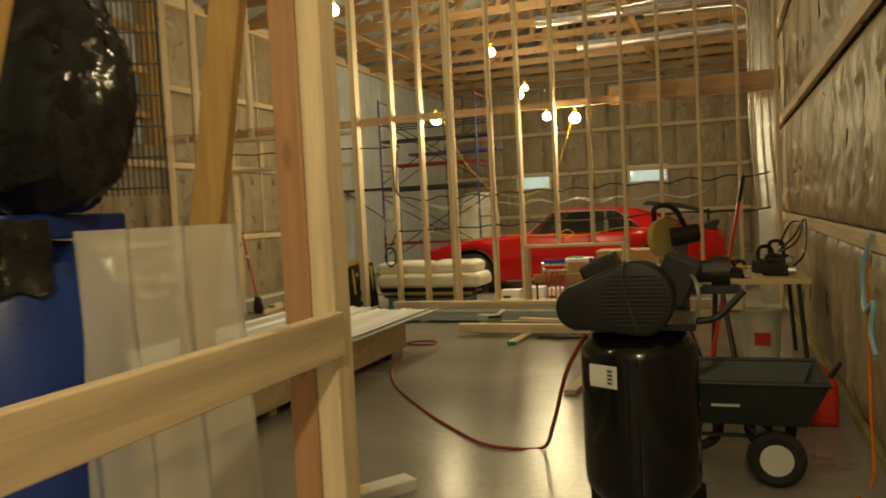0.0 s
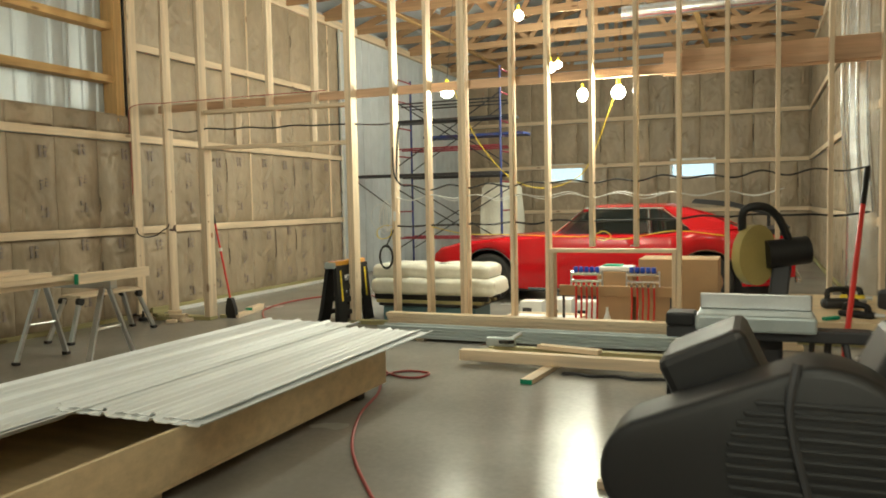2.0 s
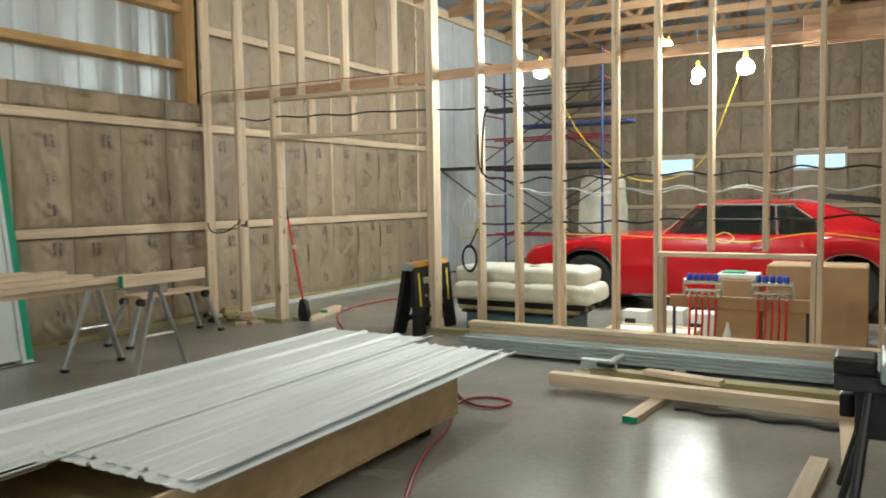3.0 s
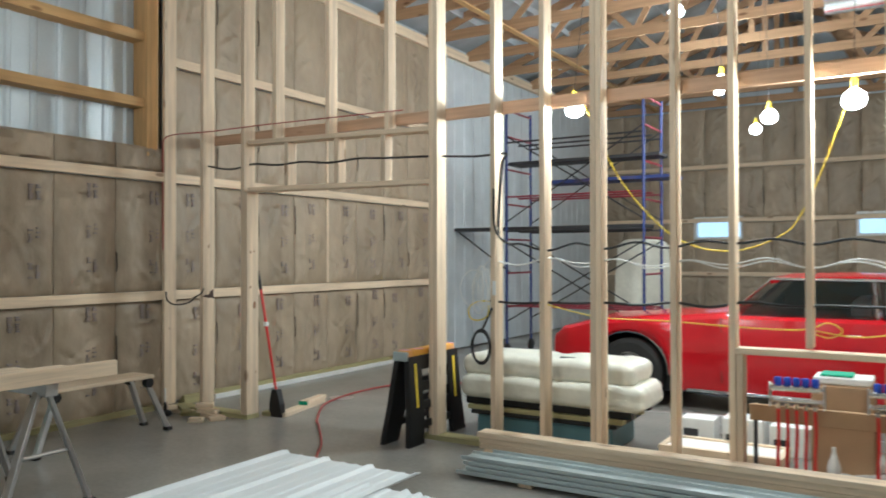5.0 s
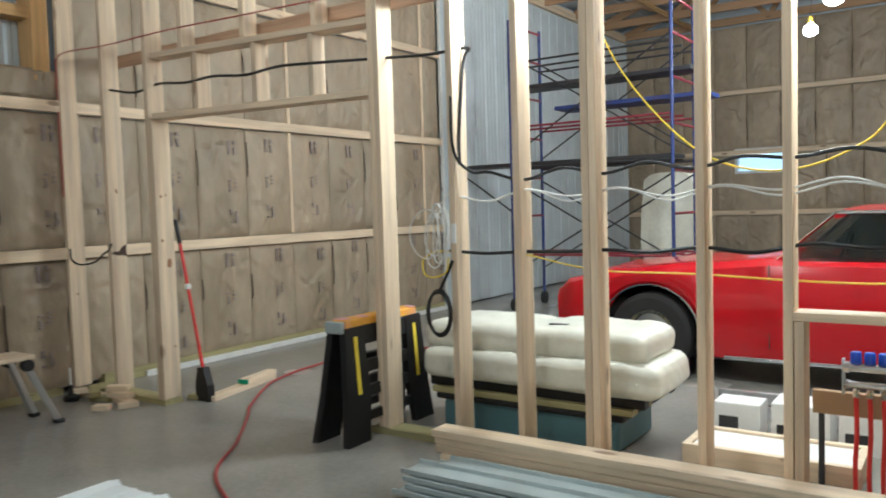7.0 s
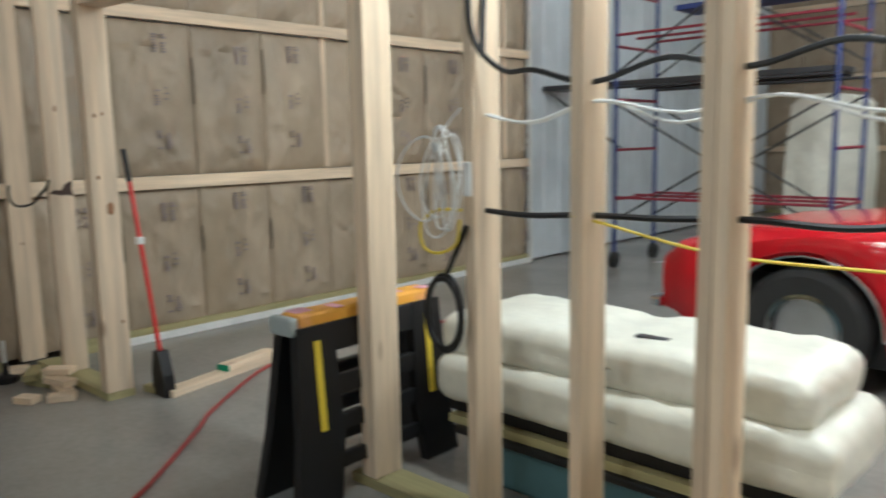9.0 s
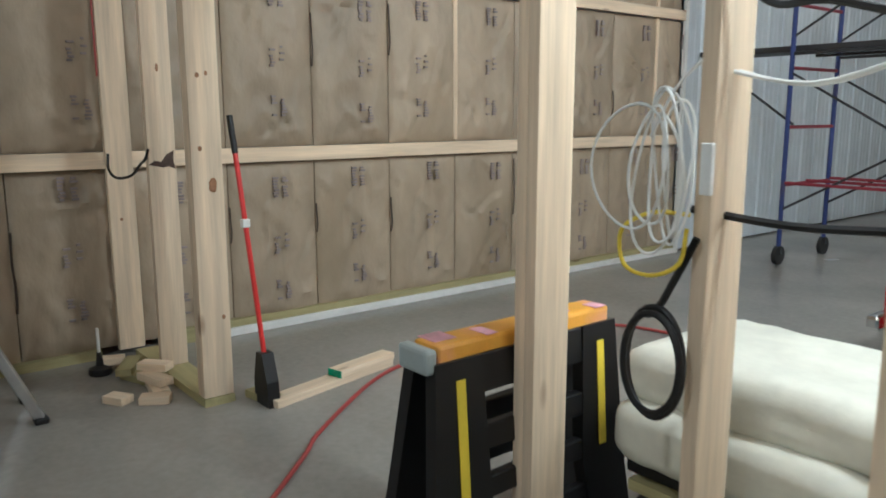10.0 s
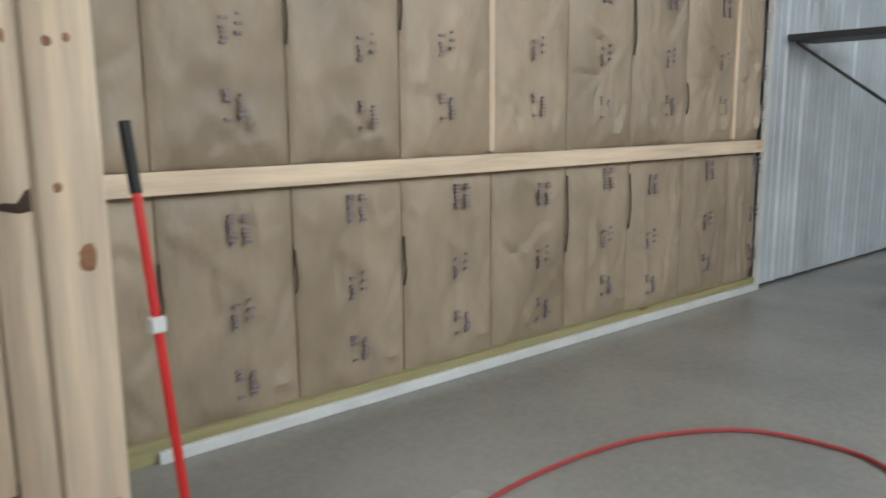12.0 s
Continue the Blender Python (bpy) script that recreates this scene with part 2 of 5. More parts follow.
def finish(bm, smooth=False):
    me = bpy.data.meshes.new("mesh")
    bmesh.ops.recalc_face_normals(bm, faces=bm.faces[:])
    if smooth:
        for f in bm.faces:
            f.smooth = True
        for e in bm.edges:
            if len(e.link_faces) == 2 and e.calc_face_angle(0) > 0.7:
                e.smooth = False
    bm.to_mesh(me)
    bm.free()
    return me


def part(name, bm, material, parent, label="", smooth=False):
    ob = new(name, finish(bm, smooth) if isinstance(bm, bmesh.types.BMesh) else bm)
    if not ob.data.materials:
        ob.data.materials.append(M[material])
    ob.parent = parent
    return tagged(ob, label)


def thing(name, label, category, at=(0, 0, 0), group="", kind=""):
    e = new(name)
    e.empty_display_size = 0.1
    e.location = at
    return tagged(e, label, category, group, kind)


def solid(name, bm, material, label, category, group="", kind="", smooth=False):
    ob = new(name, finish(bm, smooth))
    ob.data.materials.append(M[material])
    return tagged(ob, label, category, group, kind)


def bx(*a, **k):
    bm = bmesh.new()
    box(bm, *a, **k)
    return bm


def ribbed(bm, w, h, t=0.001, pitch=0.305, rib=0.019, rib_w=0.05, minor=0.004):
    """A ribbed steel panel in local x (across) and y (along); ribs rise in z."""
    prof = []
    x = 0.0
    while x < w - 0.01:
        for dx, z in ((0.0, rib), (0.012, rib), (0.03, 0.0), (0.10, 0.0), (0.108, minor), (0.128, minor), (0.136, 0), (0.19, 0), (0.198, minor), (0.218, minor), (0.226, 0.0), (pitch - 0.018, 0.0)):
            if x + dx < w - 0.012:
                prof.append((x + dx, z))
        x += pitch
    prof += [(w - 0.012, rib), (w, rib)]
    top = [[bm.verts.new((px, yy, pz)) for px, pz in prof] for yy in (0, h)]
    low = [[bm.verts.new((px, yy, pz - 0.003)) for px, pz in prof] for yy in (0, h)]
    for i in range(len(prof) - 1):
        bm.faces.new((top[0][i], top[0][i + 1], top[1][i + 1], top[1][i]))
        bm.faces.new((low[0][i + 1], low[0][i], low[1][i], low[1][i + 1]))
        for s in (0, 1):
            bm.faces.new((top[s][i], low[s][i], low[s][i + 1], top[s][i + 1]))
    for i in (0, -1):
        bm.faces.new((top[0][i], top[1][i], low[1][i], low[0][i]))
# ---------------- the building ----------------
XL, XR, YB, YF, YP, ZT = -6.618, 1.82, -3.0, 22.3, 10.40, 4.66

tagged(solid("floor", bx(XL - 0.3, YB - 0.3, -0.15, XR + 0.3, YF + 0.3, 0.0), "concrete", "sealed grey concrete slab floor with a dull shine", "floor", kind="structure"))
wl = solid("wall_left", bx(XL - 0.30, YB - 0.3, 0.0, XL - 0.20, YF + 0.3, 5.2), "siding", "long outer wall of pale steel siding behind kraft insulation", "wall", kind="structure")
wr = solid("wall_right", bx(XR + 0.20, YB - 0.3, 0.0, XR + 0.30, YF + 0.3, 5.2), "siding", "outer wall lined with kraft-faced insulation", "wall", kind="structure")
wf = new("wall_far")
tagged(wf, "end wall with kraft insulation and two small windows", "wall", kind="structure")
wb = solid("wall_back", bx(XL - 0.3, YB - 0.3, 0.0, XR + 0.3, YB - 0.2, 6.4), "siding", "plain end wall behind the walk", "wall", kind="structure")

WINDOWS = ((-4.45, -3.45, 1.85, 2.33), (-1.33, -0.27, 1.88, 2.36))
# end wall in pieces round the two openings
xs = [XL - 0.2] + [v for w in WINDOWS for v in w[:2]] + [XR + 0.2]
for a, b in ((xs[0], xs[1]), (xs[2], xs[3]), (xs[4], xs[5])):
    part("wall_panel", bx(a, YF + 0.16, 0, b, YF + 0.28, 6.4), "siding", wf)
for w in WINDOWS:
    part("wall_panel", bx(w[0], YF + 0.16, 0, w[1], YF + 0.28, w[2]), "siding", wf)
    part("wall_panel", bx(w[0], YF + 0.16, w[3], w[1], YF + 0.28, 6.4), "siding", wf)
for i, w in enumerate(WINDOWS):
    win = thing("window_%d" % (i + 1), "small white transom window with daylight behind", "window", ((w[0] + w[1]) / 2, YF, w[2]), kind="structure")
    hw, hh = (w[1] - w[0]) / 2, w[3] - w[2]
    bm = bmesh.new()
    for a in ((-hw, -0.03, 0, hw, 0.16, 0.05), (-hw, -0.03, hh - 0.05, hw, 0.16, hh), (-hw, -0.03, 0.05, -hw + 0.05, 0.16, hh - 0.05), (hw - 0.05, -0.03, 0.05, hw, 0.16, hh - 0.05)):
        box(bm, *a)
    part("window_frame", bm, "white", win, "white vinyl frame")
    p = part("pane", bx(-hw + 0.05, 0.06, 0.05, hw - 0.05, 0.066, hh - 0.05), "pane", win)
    p.visible_shadow = False
bd = solid("backdrop", bx(-14, YF + 4, -1, 10, YF + 4.1, 7), "daylight", "hazy bright daylight outside", "backdrop", kind="structure")

# ---------------- insulation batts, girts ----------------
BW = 0.598


def batt_mesh(h, seed, w=BW):
    """A kraft-faced batt: local x across, z up, its face bulging to -y, creased at random."""
    rnd = random.Random(seed)
    bm = bmesh.new()
    nx, nz = 30, max(8, int(h / 0.028))
    ph = rnd.random() * 9
    folds = [(rnd.random() * w, rnd.random() * h, rnd.uniform(-1.4, 1.4), rnd.uniform(0.08, 0.26), rnd.uniform(0.6, 1.3)) for _ in range(int(4 + 7 * h))]
    grid = []
    for j in range(nz + 1):
        row = []
        for i in range(nx + 1):
            u, v = i / nx, j / nz
            x, z = u * (w - 0.006) + 0.003, v * h
            edge = min(1, 5 * min(u, 1 - u)) ** 0.5 * min(1, 10 * min(v, 1 - v)) ** 0.5
            low = 1.0 + 0.9 * max(0.0, 1 - z / 0.35)
            d = 0.030 * edge + 0.020 * noise.noise((x * 4 + ph, z * 2.4, ph)) * edge
            d += 0.020 * low * (0.4 - abs(noise.noise((x * 7 + ph, z * 5, ph)))) * edge
            for cx, cz, a, ln, amp in folds:
                along = (x - cx) * math.sin(a) + (z - cz) * math.cos(a)
                q = (x - cx) * math.cos(a) - (z - cz) * math.sin(a) + 0.02 * math.sin(along * 14)
                if abs(along) < ln:
                    d += amp * (0.013 * math.exp(-((q - 0.035) / 0.030) ** 2) - 0.014 * math.exp(-(q / 0.022) ** 2)) * edge * (1 - (along / ln) ** 2)
            row.append(bm.verts.new((x, -d, z)))
        grid.append(row)
    for j in range(nz):
        for i in range(nx):
            bm.faces.new((grid[j][i], grid[j][i + 1], grid[j + 1][i + 1], grid[j + 1][i]))
    rim = [grid[0][i] for i in range(nx + 1)] + [grid[j][nx] for j in range(1, nz + 1)] + [grid[nz][i] for i in range(nx - 1, -1, -1)] + [grid[j][0] for j in range(nz - 1, 0, -1)]
    back = [bm.verts.new((v.co.x, 0.09, v.co.z)) for v in rim]
    for i in range(len(rim)):
        k = (i + 1) % len(rim)
        bm.faces.new((rim[k], rim[i], back[i], back[k]))
    me = finish(bm, True)
    me.materials.append(M["kraft"])
    return me


ROWS_Z = ((0.05, 1.06), (1.15, 2.21), (2.30, 3.36), (3.45, ZT))
GIRT_Z = ((1.06, 1.15), (2.21, 2.30), (3.36, 3.45))
BATTS = {r: [batt_mesh(z1 - z0 - 0.004, 10 * r + k) for k in range(4)] for r, (z0, z1) in enumerate(ROWS_Z)}
SHORT = [batt_mesh(0.24, 90 + k) for k in range(3)]


def print_mesh():
    """Two columns of short faded bars, as printed on the facing."""
    bm = bmesh.new()
    rnd = random.Random(5)
    for cx in (0.14, 0.205):
        for cz in (0.14, 0.44, 0.80):
            for k in range(7):
                if rnd.random() < 0.72:
                    z = cz + k * 0.019
                    box(bm, cx + rnd.uniform(0, 0.008), -0.052, z, cx + rnd.uniform(0.022, 0.040), -0.0385, z + 0.012)
    me = finish(bm)
    me.materials.append(M["ink"])
    return me


PRINT = print_mesh()
GAP = bmesh.new()
tube(GAP, [(0.0, -0.012, 0.0), (0.004, -0.022, 0.1), (-0.003, -0.024, 0.22), (0.003, -0.010, 0.36)], 0.006, 5, 5)
GAP = finish(GAP); GAP.materials.append(M["slit"])
rndw = random.Random(3)


def batts_along(wall, start, end, row, place, short=False, marks=False):
    """Hang batts side by side; place(s, z) gives the pose of the batt that starts s metres along."""
    s = start
    while s < end - 0.04:
        me = rndw.choice(SHORT if short else BATTS[row])
        z = 2.30 if short else ROWS_Z[row][0]
        ob = part("insulation_batt", me, "kraft", wall)
        ob.matrix_basis = place(s, z)
        if s + BW > end:
            ob.scale.x = (end - s) / BW
        if marks:
            o2 = part("print_mark", PRINT, "ink", wall)
            o2.matrix_basis = place(s + rndw.uniform(0, 0.22), z + rndw.uniform(-0.02, 0.06))
        if not short and rndw.random() < 0.55:
            o3 = part("seam_gap", GAP, "slit", wall)
            o3.matrix_basis = place(s, z + rndw.uniform(0.1, 0.6))
            o3.scale = (rndw.uniform(0.5, 1.4), 1, rndw.uniform(0.4, 1.3))
        s += BW


def on_left(s, z):
    return pose(XL + 0.0, s, z, 0, 0, 90) @ pose(0, 0.0, 0)


def on_right(s, z):
    return pose(XR, s + BW, z, 0, 0, -90)


def on_far(s, z):
    return pose(s, YF, z)


NEARWALL = 15.37
SEAM = 10.205
for r in range(4):
    batts_along(wl, SEAM, NEARWALL, r, on_left, marks=r < 2)
    if r < 2:
        batts_along(wl, SEAM - BW * 20, SEAM, r, on_left, marks=r < 2)
    batts_along(wr, YB, YF, r, on_right)
    if r != 1:
        batts_along(wf, XL, XR, r, on_far)
    else:
        for a, b in ((XL, WINDOWS[0][0]), (WINDOWS[0][1], WINDOWS[1][0]), (WINDOWS[1][1], XR)):
            batts_along(wf, a, b, 1, on_far)
batts_along(wl, SEAM - BW * 20, SEAM, 2, on_left, short=True)
for w in WINDOWS:
    part("wall_panel", bx(w[0], YF - 0.02, 1.15, w[1], YF + 0.16, w[2]), "kraft", wf)
for z0, z1 in GIRT_Z:
    part("girt", bx(XL + 0.025, SEAM, z0, XL + 0.065, NEARWALL, z1, bevel=0.004), "pine_y", wl)
    part("girt", bx(XR - 0.065, YB, z0, XR - 0.025, YF - 0.07, z1, bevel=0.004), "pine_y", wr)
    part("girt", bx(XL, YF - 0.065, z0, XR - 0.07, YF - 0.025, z1, bevel=0.004), "pine_x", wf)
for z0, z1 in GIRT_Z[:2]:
    part("girt", bx(XL + 0.025, YB, z0, XL + 0.065, SEAM, z1, bevel=0.004), "pine_y", wl)
for z0 in (2.92, 3.56, 4.14, 4.6):
    part("girt", bx(XL - 0.20, YB, z0, XL - 0.02, 10.05, z0 + 0.09, bevel=0.004), "amber_y", wl)
part("sill_plate", bx(XL - 0.04, SEAM + 0.15, 0.0, XL + 0.053, NEARWALL, 0.092, bevel=0.003), "treated_y", wl)
for y in (12.585, 14.99):
    part("wall_post", bx(XL - 0.02, y - 0.02, 1.165, XL + 0.022, y + 0.018, ZT - 0.03), "pine_z", wl)
part("sill_plate", bx(XL - 0.04, YB, 0.0, XL + 0.05, 10.0, 0.05), "treated_y", wl)
part("sill_plate", bx(XR - 0.05, YB, 0.0, XR + 0.04, YF - 0.1, 0.05), "treated_y", wr)
part("sill_plate", bx(XL + 0.1, YF - 0.05, 0.0, XR - 0.1, YF + 0.04, 0.05), "treated_x", wf)
part("top_plate", bx(XL - 0.1, SEAM, ZT - 0.02, XL + 0.06, YF - 0.1, ZT + 0.12), "pine_y", wl)
part("top_plate", bx(XR - 0.06, YB, ZT - 0.02, XR + 0.1, YF - 0.1, ZT + 0.12), "pine_y", wr)
# posts of the near wall, seen above the insulation
for y in (9.93, 7.42, 4.95, 2.5):
    part("wall_post", bx(XL - 0.19, y, 2.45, XL + 0.02, y + 0.13, ZT + 0.1, bevel=0.006), "amber_z", wl)
# vertical ribs of the exposed siding
bm = bmesh.new()
y = YB
while y < 10:
    extrude_poly(bm, [(XL - 0.201, y), (XL - 0.201, y + 0.07), (XL - 0.183, y + 0.05), (XL - 0.183, y + 0.02)], "z", 2.5, ZT + 0.3)
    y += 0.229
part("siding_ribs", bm, "siding", wl)

# white steel liner on the far stretch, panel by panel
lin = bmesh.new()
ribbed(lin, 0.914, ZT - 0.06, rib=0.016)
lin = finish(lin); lin.materials.append(M["liner"])
y = NEARWALL
while y < YF - 0.15:
    w = min(0.914, YF - 0.06 - y)
    ob = part("liner_panel", lin, "liner", wl)
    ob.matrix_basis = pose(XL + 0.03, y, 0.02) @ Matrix(((0, 0, 1, 0), (1, 0, 0, 0), (0, 1, 0, 0), (0, 0, 0, 1)))
    ob.scale.x = w / 0.914
    y += 0.914
solid("baseboard", bx(XL + 0.055, 10.73, 0.0, XL + 0.085, NEARWALL, 0.05, bevel=0.004), "white", "white steel base trim along the floor", "base trim", kind="structure")
bm = bx(XL + 0.04, NEARWALL - 0.02, 0.0, XL + 0.075, NEARWALL + 0.02, ZT - 0.02)
solid("trim", bm, "white", "white corner trim of the liner", "trim", kind="structure")

# ---------------- roof ----------------
XM, RISE = (XL + XR) / 2, 1.5
bm = bmesh.new()
extrude_poly(bm, [(XL - 0.45, ZT + 0.16), (XM, ZT + 0.2 + RISE), (XR + 0.45, ZT + 0.16), (XR + 0.45, ZT + 0.22), (XM, ZT + 0.28 + RISE), (XL - 0.45, ZT + 0.22)], "y", YB - 0.4, YF + 0.4)
for k in range(7):
    f = k / 6.5
    for s in (-1, 1):
        x = XM + s * (1 - f) * (XR - XM)
        z = ZT + 0.18 + RISE * f
        box(bm, x - 0.02, YB, z - 0.10, x + 0.02, YF, z - 0.012)
solid("ceiling", bm, "roof", "underside of a steel roof on wooden purlins", "ceiling", kind="structure")
TR = bmesh.new()
box(TR, XL, -0.02, ZT + 0.02, XR, 0.02, ZT + 0.16)


def stick(bm, a, b, w=0.09, t=0.036):
    a, b = Vector((a[0], 0, a[1])), Vector((b[0], 0, b[1]))
    d = b - a
    ang = math.atan2(d.z, d.x)
    c = (a + b) / 2
    box(bm, -d.length / 2, -t / 2, -w / 2, d.length / 2, t / 2, w / 2, m=Matrix.Translation(c) @ Matrix.Rotation(-ang, 4, 'Y'))


top = ZT + 0.06 + RISE
for s in (-1, 1):
    e = XM + s * (XR - XM)
    stick(TR, (e, ZT + 0.09), (XM, top), 0.13)
    h = (XR - XM)
    for a, b in (((0.33, 0), (0.5, 0.5)), ((0.33, 0), (0.16, 0.84)), ((0.66, 0), (0.5, 0.5)), ((0.66, 0), (0.80, 0.2))):
        stick(TR, (XM + s * h * a[0], ZT + 0.09), (XM + s * h * b[0], ZT + 0.05 + RISE * b[1]))
stick(TR, (XM, ZT + 0.09), (XM, top))
TRM = finish(TR)
TRM.materials.append(M["truss_x"])
y = -2.2
while y < YF:
    ob = tagged(new("roof_truss", TRM), "orange-brown wooden roof truss with webbing", "truss", "roof trusses", "structure")
    ob.location.y = y
    y += 1.22
for x in (-5.2, -0.4):
    solid("brace", bx(x, YB, ZT - 0.005, x + 0.09, YF - 0.2, ZT + 0.017), "amber_y", "long wooden brace nailed under the trusses", "brace", kind="structure")

# ---------------- stud partition ----------------
wp = tagged(new("wall_partition"), "open framed stud partition of pale new lumber", "wall", kind="structure")
D = 0.14


def stud_mesh(z0, z1):
    bm = bx(0, 0, z0, 0.04, D, z1, bevel=0.003)
    me = finish(bm)
    me.materials.append(M["pine_z"])
    return me


TALL = stud_mesh(0.04, ZT)
YS = 10.17   # the stub beyond the doorway stands a little forward
for x in (-3.69, -3.65, -3.125, -2.712, -2.316, -2.274, -1.745, -1.367, -0.06, 0.38, 0.82, 1.26, 1.68):
    ob = part("stud", TALL, "pine_z", wp)
    ob.matrix_basis = pose(x, YP, 0)
for x, y in ((-6.13, YS), (-5.587, YS), (-6.582, 10.09)):
    ob = part("stud", TALL, "pine_z", wp)
    ob.matrix_basis = pose(x, y, 0)
part("jack_stud", bx(-5.546, YS - 0.002, 0.04, -5.506, YS + D + 0.002, 2.068, bevel=0.003), "pine_z", wp)
rk = random.Random(21)
KNOTS = ((-5.5055, 10.262, 1.035, 0.020, 0.036), (-5.5055, 10.215, 1.52, 0.010, 0.012), (-5.5055, 10.255, 1.53, 0.008, 0.010), (-5.5055, 10.28, 0.42, 0.008, 0.012), (-5.5055, 10.21, 1.20, 0.010, 0.012),
         (-6.0895, 10.24, 1.58, 0.008, 0.020), (-6.5415, 10.15, 0.78, 0.008, 0.009))
for x, y, z, ry, rz in KNOTS:
    bm = bmesh.new()
    outer = [(y + ry * math.cos(a) * rk.uniform(0.8, 1.15), z + rz * math.sin(a) * rk.uniform(0.85, 1.15)) for a in [2 * math.pi * k / 16 for k in range(16)]]
    inner = [(y + (p - y) * 0.62, z + (q - z) * 0.62) for p, q in outer]
    vo, vi, vc = [[bm.verts.new((x + h, p, q)) for p, q in ring] for ring, h in ((outer, 0.0), (inner, 0.0022), ([(y + (p - y) * 0.3, z + (q - z) * 0.3) for p, q in outer], 0.001))]
    for k in range(16):
        bm.faces.new((vo[k], vo[(k + 1) % 16], vi[(k + 1) % 16], vi[k]))
        bm.faces.new((vi[k], vi[(k + 1) % 16], vc[(k + 1) % 16], vc[k]))
    bm.faces.new(vc)
    part("knot", bm, "knot", wp, "brown wood knot")
bm = bmesh.new()
extrude_poly(bm, [(10.168, 1.10), (10.20, 1.12), (10.235, 1.115), (10.26, 1.15), (10.30, 1.17), (10.295, 1.12), (10.305, 1.075), (10.27, 1.09), (10.24, 1.085), (10.20, 1.095)], "x", -6.0915, -6.0885)
part("resin_streak", bm, "char", wp, "dark resin streak on a stud")
for x in (-0.91, -0.47):
    part("stud", bx(x, YP, 0.90, x + 0.04, YP + D, ZT, bevel=0.003), "pine_z", wp)
for x in (-1.322, -0.105):
    part("jack_stud", bx(x, YP, 0.04, x + 0.04, YP + D, 0.838, bevel=0.003), "pine_z", wp)
part("window_sill_plate", bx(-1.326, YP - 0.003, 0.84, -0.062, YP + D, 0.878, bevel=0.003), "pine_x", wp)
# the doorway's framing runs askew from the stub to the main run
SKEW = math.degrees(math.atan2(YP - YS, 1.815))
SPAN = math.hypot(YP - YS, 1.812)
for z in (2.07, 2.50):
    ob = part("header", bx(0, 0, z, SPAN, D, z + 0.04, bevel=0.003), "pine_x", wp)
    ob.matrix_basis = pose(-5.504, YS, 0, 0, 0, SKEW)
for u in (0.40, 0.92, 1.38):
    ob = part("cripple_stud", bx(u, 0.01, 2.112, u + 0.04, D, 2.498, bevel=0.003), "pine_z", wp)
    ob.matrix_basis = pose(-5.504, YS, 0, 0, 0, SKEW)
for u in (0.28, 0.84, 1.42):
    ob = part("cripple_stud", bx(u, -0.002, 2.542, u + 0.04, D - 0.01, ZT, bevel=0.003), "pine_z", wp)
    ob.matrix_basis = pose(-5.504, YS, 0, 0, 0, SKEW)
part("bottom_plate", bx(-3.75, YP - 0.004, 0.0, XR - 0.07, YP + D + 0.004, 0.038), "treated_x", wp)
part("bottom_plate", bx(XL + 0.1, YS - 0.004, 0.0, -5.50, YS + D + 0.004, 0.038), "treated_x", wp)
part("ledger", bx(XL + 0.1, YP + D + 0.002, 2.60, XR - 0.07, YP + D + 0.04, 2.695, bevel=0.003), "rosy_x", wp)
part("ledger", bx(-0.2, YP + D + 0.042, 2.58, XR - 0.07, YP + D + 0.08, 2.82, bevel=0.003), "rosy_x", wp)

# ---------------- string of hanging bulbs, plus unseen fill bulbs ---
# the last three are out of view, added to brighten the near end
BULBS_AND_FILL = [(-2.57, 10.75, 2.63, 90), (-0.65, 10.65, 2.48, 90), (-1.91, 12.84, 3.17, 90), (-2.28, 12.62, 3.85, 90), (-1.49, 12.9, 2.80, 90),
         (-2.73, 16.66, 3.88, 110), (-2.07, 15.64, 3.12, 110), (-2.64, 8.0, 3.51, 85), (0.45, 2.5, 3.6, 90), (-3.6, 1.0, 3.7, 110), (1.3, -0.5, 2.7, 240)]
for x, y, z, watts in BULBS_AND_FILL:
    lamp = thing("hanging_or_fill_bulb", "lit bare bulb in a yellow hanging socket, real or added fill", "light bulb", (x, y, z), "string of work lights")
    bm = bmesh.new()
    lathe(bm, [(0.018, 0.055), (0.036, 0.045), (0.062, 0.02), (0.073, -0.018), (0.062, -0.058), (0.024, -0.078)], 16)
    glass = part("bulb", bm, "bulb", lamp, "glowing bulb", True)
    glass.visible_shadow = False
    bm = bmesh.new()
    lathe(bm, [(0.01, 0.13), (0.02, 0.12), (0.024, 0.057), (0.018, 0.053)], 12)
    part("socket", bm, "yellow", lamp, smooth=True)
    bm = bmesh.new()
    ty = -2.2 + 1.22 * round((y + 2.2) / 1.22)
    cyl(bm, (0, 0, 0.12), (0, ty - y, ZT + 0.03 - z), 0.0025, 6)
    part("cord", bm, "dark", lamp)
    bulb_or_fill_light(x, y, z - 0.005, watts)

# ---------------- things: large first ----------------
def arch(x, cx, r):
    return math.sqrt(max(0.0, r * r - (x - cx) ** 2)) if abs(x - cx) < r else 0.0


def interp(x, table):
    for (a, va), (b, vb) in zip(table, table[1:]):
        if a <= x <= b:
            t = (x - a) / (b - a)
            t = t * t * (3 - 2 * t)
            return va + (vb - va) * t
    return table[0][1] if x < table[0][0] else table[-1][1]


